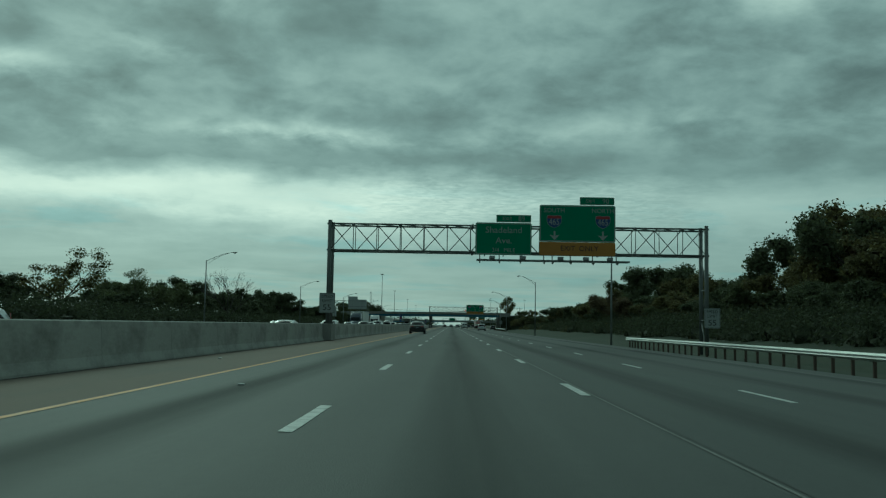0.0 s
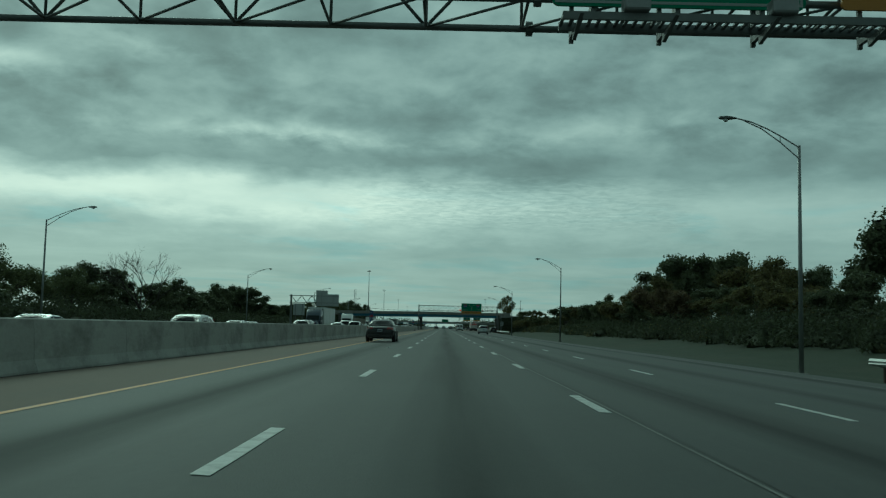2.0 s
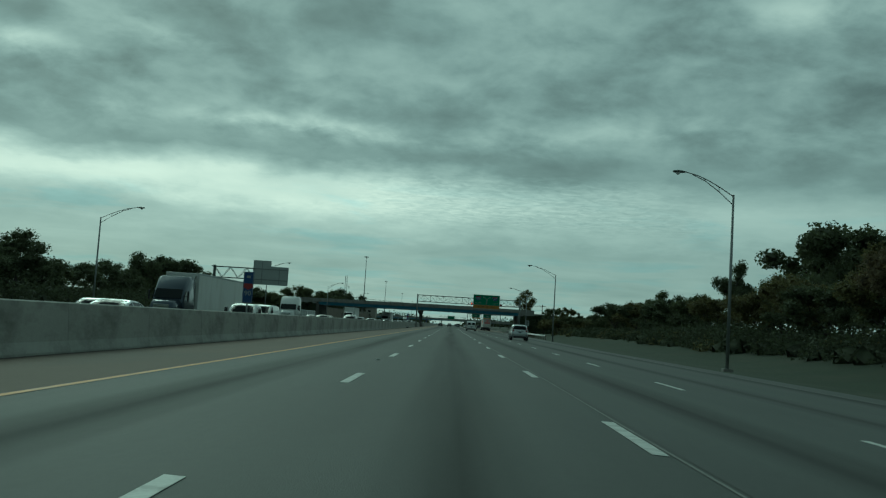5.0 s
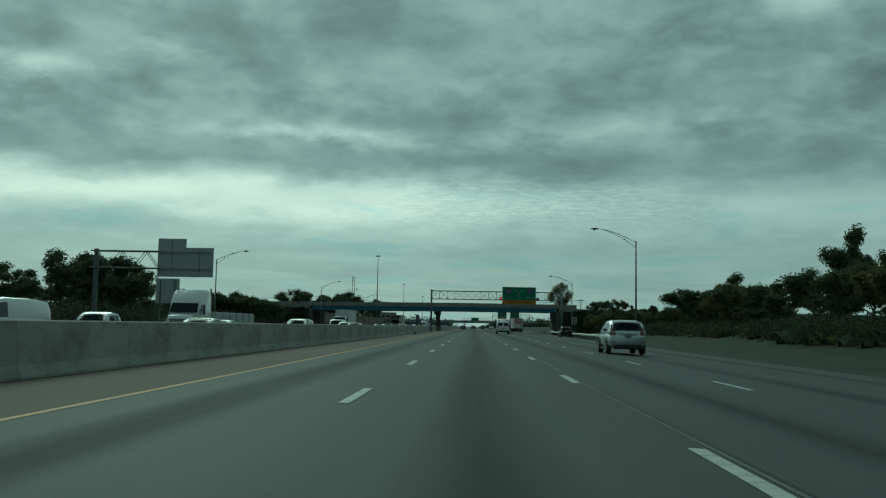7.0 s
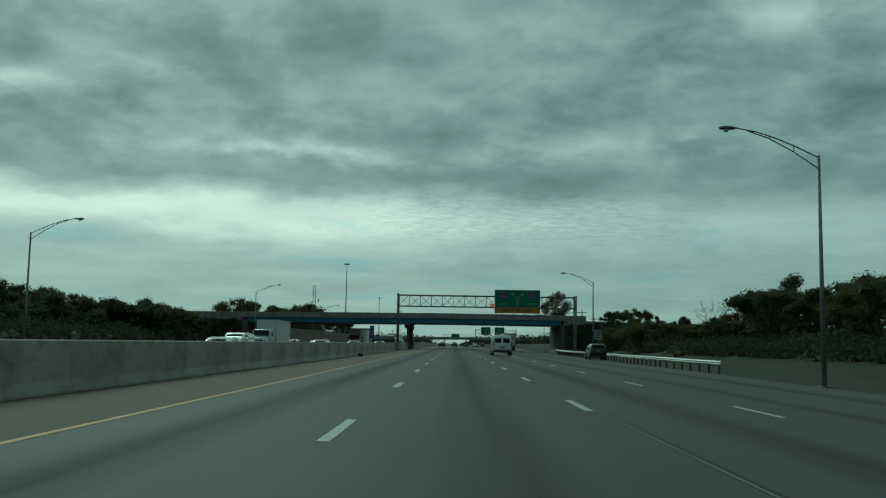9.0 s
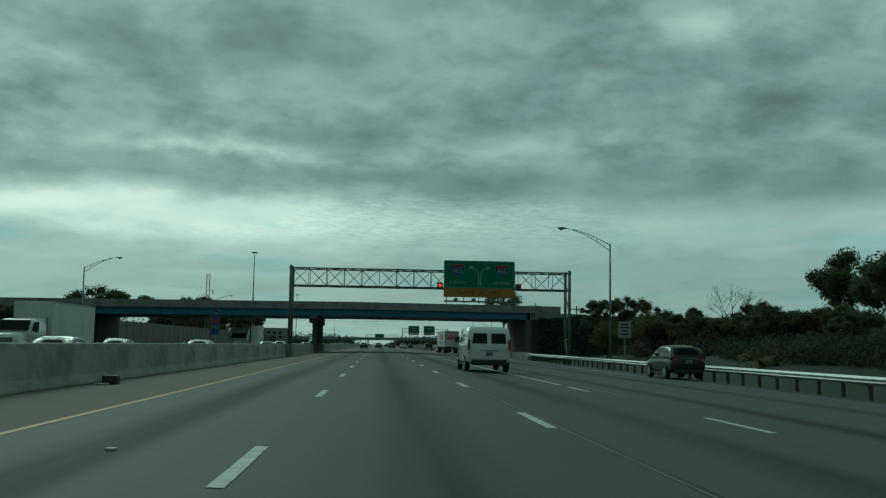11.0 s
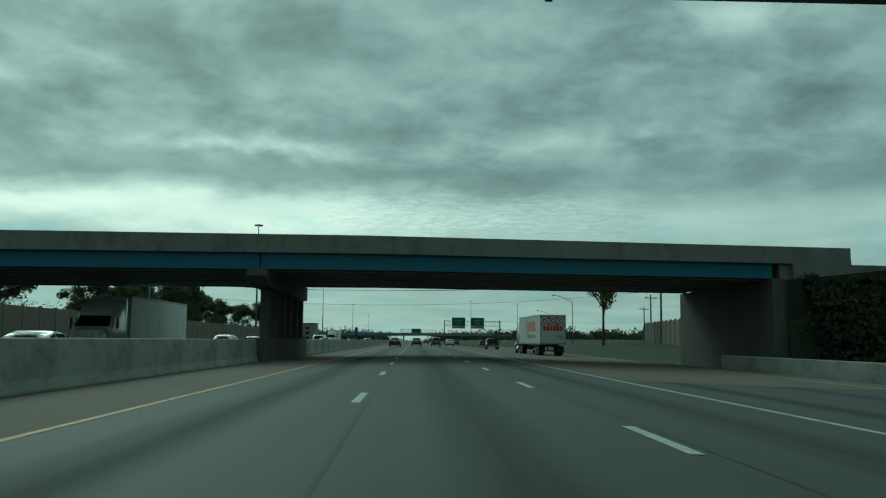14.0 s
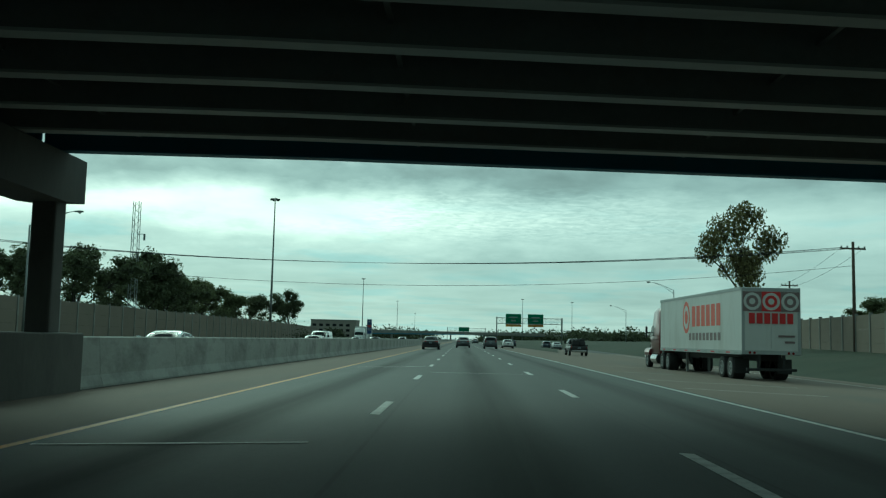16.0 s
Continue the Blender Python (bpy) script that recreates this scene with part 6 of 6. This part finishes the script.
VAN = vehicle("van", "white_van", P["white"], (4.45, 323.36, rz_at(4.5)), "white cargo van with lettering and black bumpers", "van")
for word, y, z in (("Air", 4.06, 1.03), ("Conditioning", 3.63, 1.03), ("Heating", 3.93, .83)):
    letters(word, .155, (-1.012, y, z), M["van_ink"], VAN, turn=(90, 0, -90), squeeze=.74)
letters("70", .14, (-1.010, 4.50, 1.27), M["van_ink"], VAN, turn=(90, 0, -90), squeeze=.8)
for y0, y1, z0, z1 in ((3.66, 4.12, 1.255, 1.325), (3.60, 4.05, 1.175, 1.205)):
    bm = bmesh.new()
    box(bm, -1.012, -1.0, y0, y1, z0, z1)
    part("text_bar", bm, M["van_ink"], VAN, "lettering painted as a bar")
for z in (1.03, .83):
    bm = bmesh.new()
    slab(bm, [(-1.008, 4.30, z + .02), (-1.008, 4.26, z - .06), (-1.008, 4.18, z + .09), (-1.008, 4.26, z - .02)], (-.005, 0, 0))
    part("tick_mark", bm, M["trailer_red"], VAN, "red tick mark")
for ya in (4.40, 3.20):
    bm = bmesh.new()
    box(bm, -1.0085, -1.0, ya - .004, ya + .004, .44, 1.36)
    part("door_gap", bm, M["plastic"], VAN, "dark gap round the front door")

# oncoming traffic beyond the barrier: lane x, place, kind, colour
for x, y, k, p in ((-13.5, 26, "suv", "silver"), (-13.2, 74, "sedan", "silver"), (-13.4, 101, "suv", "white"), (-17.2, 92, "sedan", "silver"), (-13.2, 138, "suv", "grey"), (-17.0, 128, "sedan", "white"), (-13.3, 166, "sedan", "silver"),
                   (-20.6, 150, "sedan", "white"), (-13.4, 190, "pickup", "white"), (-20.5, 182, "suv", "silver"), (-17.2, 214, "van", "white"), (-13.3, 226, "sedan", "tan"), (-13.2, 250, "suv", "grey"), (-17.0, 243, "sedan", "silver"), (-20.6, 232, "pickup", "silver"),
                   (-13.4, 284, "sedan", "white"), (-17.1, 302, "suv", "silver"), (-13.3, 322, "sedan", "silver"), (-20.4, 318, "van", "white"), (-13.4, 352, "sedan", "white"), (-17.0, 344, "sedan", "grey"), (-24, 368, "suv", "white"), (-13.3, 392, "sedan", "silver"),
                   (-17.0, 440, "suv", "white"), (-13.4, 452, "sedan", "silver"), (-20.5, 474, "suv", "silver"), (-13.4, 492, "sedan", "white"), (-17.1, 520, "van", "white"), (-13.4, 548, "sedan", "grey"), (-20.5, 585, "sedan", "white"), (-13.4, 610, "suv", "silver"), (-17, 660, "sedan", "white"), (-13.4, 700, "sedan", "silver")):
    nm = {"sedan": "saloon car", "suv": "sport utility car", "van": "van", "pickup": "pickup truck"}[k]
    cn = {"silver": "silver", "white": "white", "grey": "dark grey", "tan": "champagne"}[p]
    vehicle(k, "oncoming_" + k, P[p], (x, y, rz_at(x)), "%s %s in the oncoming lanes" % (cn, nm), "car" if k in ("sedan", "suv") else nm.split()[0], -1, "oncoming traffic")

# ---- articulated lorries ----
def lorry(name, loc, label, cab_mat, trailer=True, L=14.6, facing=1, graphics=False, day_cab=False, flatbed=False):
    v = thing(name, loc, label, "lorry", "articulated lorries" if not graphics else "", rz=0 if facing > 0 else 180)
    W, z0, z1 = 1.29, 1.16, 4.08
    if not flatbed:
        bm = bmesh.new()
        box(bm, -W, W, 0, L, z0, z1, .03)
        box_ = part("trailer_box", bm, M["trailer"], v, "white ribless trailer body")
    else:
        bm = bmesh.new()
        box(bm, -W, W, 0, L, z0, z0 + .25, .03)
        box_ = part("flatbed", bm, M["galv"], v, "flat trailer deck")
        for k in range(6):
            bm = bmesh.new()
            box(bm, -1.0, 1.0, 1 + k * 2.1, 2.6 + k * 2.1, z0 + .252, z0 + 1.0, .05)
            part("crate", bm, M["sign_back"], v, "wrapped pale load")
    for s in (-1, 1):
        if not flatbed:
            for za, zb in ((z0 - .02, z0 + .16), (z1 - .12, z1 + .02)):
                bm = bmesh.new()
                box(bm, s * W - .02, s * W + .02, .06, L - .02, za, zb)
                part("side_rail", bm, M["sign_back"], box_, "metal side rail")
            for k in range(12):
                bm = bmesh.new()
                box(bm, s * (W + .021) - .003, s * (W + .021) + .003, .4 + k * 1.18, .95 + k * 1.18, z0 + .03, z0 + .09)
                part("reflective_tape", bm, M["trailer_red"] if k % 2 else M["sign_white"], box_)
        bm = bmesh.new()
        box(bm, s * .45 - .06, s * .45 + .06, .2, L - .3, .86, z0 + .01)
        part("chassis_rail", bm, M["plastic"], v)
        bm = bmesh.new()
        box(bm, s * .95 - .32, s * .95 + .32, 1.0, 1.02, .30, .95)
        part("mud_flap", bm, M["plastic"], v, "black rubber mud flap")
        bm = bmesh.new()
        box(bm, s * .55 - .05, s * .55 + .05, -.02, .12, .5, z0 - .02)
        part("guard_post", bm, M["plastic"] if graphics else M["galv"], v)
        bm = bmesh.new()
        box(bm, s * .6 - .06, s * .6 + .06, L - 3.4, L - 3.28, .05, z0)
        part("landing_leg", bm, M["galv"], v)
        for k in (0, 1):
            bm = bmesh.new()
            lathe(bm, [(-.03, .06), (0, .055)], (s * (.95 - k * .2), -.008, z0 + .07), "Y", 10)
            part("tail_lamp", bm, M["tail"], v, "round red tail lamp")
        if trailer:
            for y in (1.75, 2.98):
                wheel(v, s * 1.25, y, .51, .27, "galv", 0, True)
    bm = bmesh.new()
    box(bm, -1.1, 1.1, -.05, .06, .44, .56, .02)
    part("underride_guard", bm, M["plastic"] if graphics else M["galv"], v, "steel underride bar")
    if not flatbed:
        bm = bmesh.new()
        for s in (-1, 1):
            box(bm, s * (W - .06) - .06, s * (W - .06) + .06, -.035, -.002, z0, z1 - .02)
        box(bm, -W + .12, W - .12, -.035, -.002, z1 - .16, z1 - .02)
        box(bm, -W + .12, W - .12, -.035, -.002, z0, z0 + .16)
        part("door_frame", bm, M["sign_back"], v, "metal rear door frame")
        for s in (-1, 1):
            bm = bmesh.new()
            box(bm, min(s * .01, s * 1.16), max(s * .01, s * 1.16), -.022, -.003, z0 + .17, z1 - .17, .008)
            dr = part("rear_door", bm, M["trailer"], v, "white rear door")
            for xx in () if graphics else (.32, .86):
                bm = bmesh.new()
                tube(bm, (s * xx, -.045, z0 + .1), (s * xx, -.045, z1 - .1), .017, n=6)
                part("lock_rod", bm, M["galv"], dr)
    if graphics:
        for k, xc in enumerate((-.83, 0, .83)):
            bm = bmesh.new()
            box(bm, xc - .414, xc + .414, -.050, -.046, 3.04, 3.90)
            part("printed_square", bm, M["trailer_red"] if k == 1 else M["trailer_grey"], v, "printed square")
            for r, mm, dy in ((.385, "trailer", 0), (.265, "trailer_red" if k == 1 else "trailer_grey", .003), (.135, "trailer", .006)):
                part("printed_disc", lathe(bmesh.new(), [(-.003, r), (0, r)], (xc, -.051 - dy, 3.47), "Y", 28), M[mm], v, "printed round mark")
        for k in range(6):
            bm = bmesh.new()
            box(bm, -.98 + k * .335, -.98 + k * .335 + .26, -.050, -.046, 2.50, 2.96)
            part("text_bar", bm, M["trailer_red"], v, "red wordmark drawn as bars")
        for xa, xb, za in ((.30, 1.02, 1.92), (.58, 1.02, 1.66)):
            bm = bmesh.new()
            box(bm, xa, xb, -.050, -.046, za, za + .09)
            part("text_bar", bm, M["trailer_grey"], v, "grey small print drawn as a bar")
        x = -W - .004
        for r, mm, dx in ((.85, "trailer_orange", 0), (.62, "trailer", .003), (.36, "trailer_orange", .006)):
            bm = bmesh.new()
            lathe(bm, [(-.003, r), (0, r)], (x - dx, 8.9, 2.95), "X", 32)
            for q in bm.verts:
                q.co.y = 8.9 + (q.co.y - 8.9) * .8
            part("printed_disc", bm, M[mm], v, "printed round mark")
        for k in range(6):
            bm = bmesh.new()
            box(bm, x - .003, x, 3.0 + k * .84, 3.0 + k * .84 + .62, 2.45, 3.5)
            part("text_bar", bm, M["trailer_orange"], v, "faded red wordmark drawn as bars")
        for k in range(9):
            bm = bmesh.new()
            box(bm, x - .003, x, 3.0 + k * .62, 3.0 + k * .62 + .42, 1.75, 2.12)
            part("text_bar", bm, M["trailer_grey"], v, "grey lettering drawn as bars")
    # tractor
    y0 = L + .55
    bm = bmesh.new()
    rings = []
    top = 2.9 if day_cab else 3.75
    for y, zt, hw in ((y0 - .1, top - .15, 1.16), (y0 + .25, top, 1.2), (y0 + 1.5, top - .05, 1.2), (y0 + 2.3, 2.75, 1.16), (y0 + 2.75, 2.05, 1.12)):
        half = [(0, .95), (hw, .95), (hw, 1.8), (hw * .97, zt - .25), (hw * .8, zt), (0, zt)]
        rings.append([(x_, y, z) for x_, z in half] + [(-x_, y, z) for x_, z in half[-2:0:-1]])
    ring_loft(bm, rings)
    cab = part("cab", bm, cab_mat, v, "", True)
    bm = bmesh.new()
    rings = []
    for y, zt, hw in ((y0 + 2.7, 2.0, 1.0), (y0 + 3.6, 1.85, .92), (y0 + 4.1, 1.65, .82)):
        half = [(0, .75), (hw, .75), (hw, zt - .3), (hw * .85, zt), (0, zt + .03)]
        rings.append([(x_, y, z) for x_, z in half] + [(-x_, y, z) for x_, z in half[-2:0:-1]])
    ring_loft(bm, rings)
    part("bonnet", bm, cab_mat, v, "", True)
    bm = bmesh.new()
    slab(bm, [(-1.0, y0 + 2.80, 2.06), (1.0, y0 + 2.80, 2.06), (.95, y0 + 2.36, 2.72), (-.95, y0 + 2.36, 2.72)], (0, .02, .012))
    part("windscreen", bm, M["glass"], v, "dark windscreen")
    bm = bmesh.new()
    box(bm, -.55, .55, y0 + 4.09, y0 + 4.14, .85, 1.6, .02)
    part("grille", bm, M["chrome"], v, "bright grille")
    bm = bmesh.new()
    box(bm, -1.15, 1.15, y0 + 3.9, y0 + 4.25, .45, .78, .05)
    part("bumper", bm, M["chrome"], v)
    for s in (-1, 1):
        bm = bmesh.new()
        slab(bm, [(s * 1.175, y0 + 1.5, 2.0), (s * 1.155, y0 + 2.6, 2.0), (s * 1.13, y0 + 2.25, 2.6), (s * 1.15, y0 + 1.5, 2.65)], (s * .03, 0, 0))
        part("side_window", bm, M["glass"], v)
        bm = bmesh.new()
        box(bm, s * 1.42 - .06, s * 1.42 + .06, y0 + 2.5, y0 + 2.62, 1.9, 2.6, .03)
        box(bm, min(s * 1.1, s * 1.4), max(s * 1.1, s * 1.4), y0 + 2.53, y0 + 2.58, 2.2, 2.25)
        part("mirror", bm, M["plastic"], v, "tall door mirror")
        bm = bmesh.new()
        box(bm, s * .85 - .14, s * .85 + .14, y0 + 3.85, y0 + 4.12, 1.05, 1.25, .04)
        part("headlamp", bm, M["lamp_lens"], v)
        bm = bmesh.new()
        tube(bm, (s * 1.05, y0 - .28, 1.0), (s * 1.05, y0 - .28, top + .1), .075, n=8)
        part("exhaust", bm, M["chrome"], v, "bright exhaust stack")
        bm = bmesh.new()
        tube(bm, (s * 1.0, y0 + .5, .62), (s * 1.0, y0 + 2.0, .62), .32, n=14)
        part("fuel_tank", bm, M["chrome"], v, "polished fuel tank")
        bm = bmesh.new()
        tube(bm, (s * .95, y0 + 2.7, .98), (s * .95, y0 + 3.9, .98), .3, n=10)
        part("fender", bm, cab_mat, v)
        for y in (L - 1.5, L - .2):
            wheel(v, s * 1.25, y, .51, .27, "galv", 0, True)
        wheel(v, s * 1.2, y0 + 3.3, .51, .3, "galv", 0)
        bm = bmesh.new()
        box(bm, s * .42 - .05, s * .42 + .05, L - 2.4, y0 + 3.8, .72, .92)
        part("chassis_rail", bm, M["plastic"], v)
    return v


box_lorry = lorry("white_lorry", (12.94, 449.9, rz_at(13.3)), "white box lorry with red ring prints, red tractor", P["dred"], graphics=True)
box_lorry.matrix_world = pose(12.94, 449.9, rz_at(13.3), 0, 0, 1.5)
lorry("oncoming_lorry", (-20.6, 211.5, rz_at(-20)), "dark blue tractor pulling a plain white trailer", P["dblue"], facing=-1)
lorry("oncoming_lorry", (-24.2, 356.0, rz_at(-24)), "white day-cab lorry with a plain white trailer", P["white"], facing=-1, day_cab=True, L=9.5)
lorry("oncoming_lorry", (-20.6, 434.0, rz_at(-20)), "white tractor with a plain white trailer", P["white"], facing=-1)
lorry("oncoming_lorry", (-20.8, 262.0, rz_at(-20)), "white tractor pulling a loaded flatbed trailer", P["white"], facing=-1, flatbed=True)
lorry("oncoming_lorry", (-24.4, 640.0, rz_at(-24)), "white tractor with a distant white trailer", P["white"], facing=-1)

# ---- small litter by the barrier ----
s = thing("litter_crate", (-8.5, 310.0, rz_at(-8.5)), "small dark battered plastic crate on the inner shoulder", "litter")
bm = bmesh.new()
box(bm, -.22, .22, -.18, .18, 0, .26, .02)
part("crate", bm, M["plastic"], s)
bm = bmesh.new()
box(bm, -.30, .05, -.50, -.30, 0, .05, .015)
part("lid", bm, M["sign_back"], s, "loose grey lid")
for x, y in ((-3.9, 16.0), (-0.6, 52.0), (-2.9, 96.0), (-2.0, 152.3), (-3.4, 292.0), (-7.8, 30.0), (-8.3, 120.0), (-8.0, 372.0)):
    bm = bmesh.new()
    box(bm, x - .06, x + .05, y - .05, y + .06, road_z(x), road_z(x) + .03, .01)
    tagged(new("debris", mesh_from(bm, "debris", M["sign_back"])), "small scrap of pale debris on the road", "litter", "road debris")
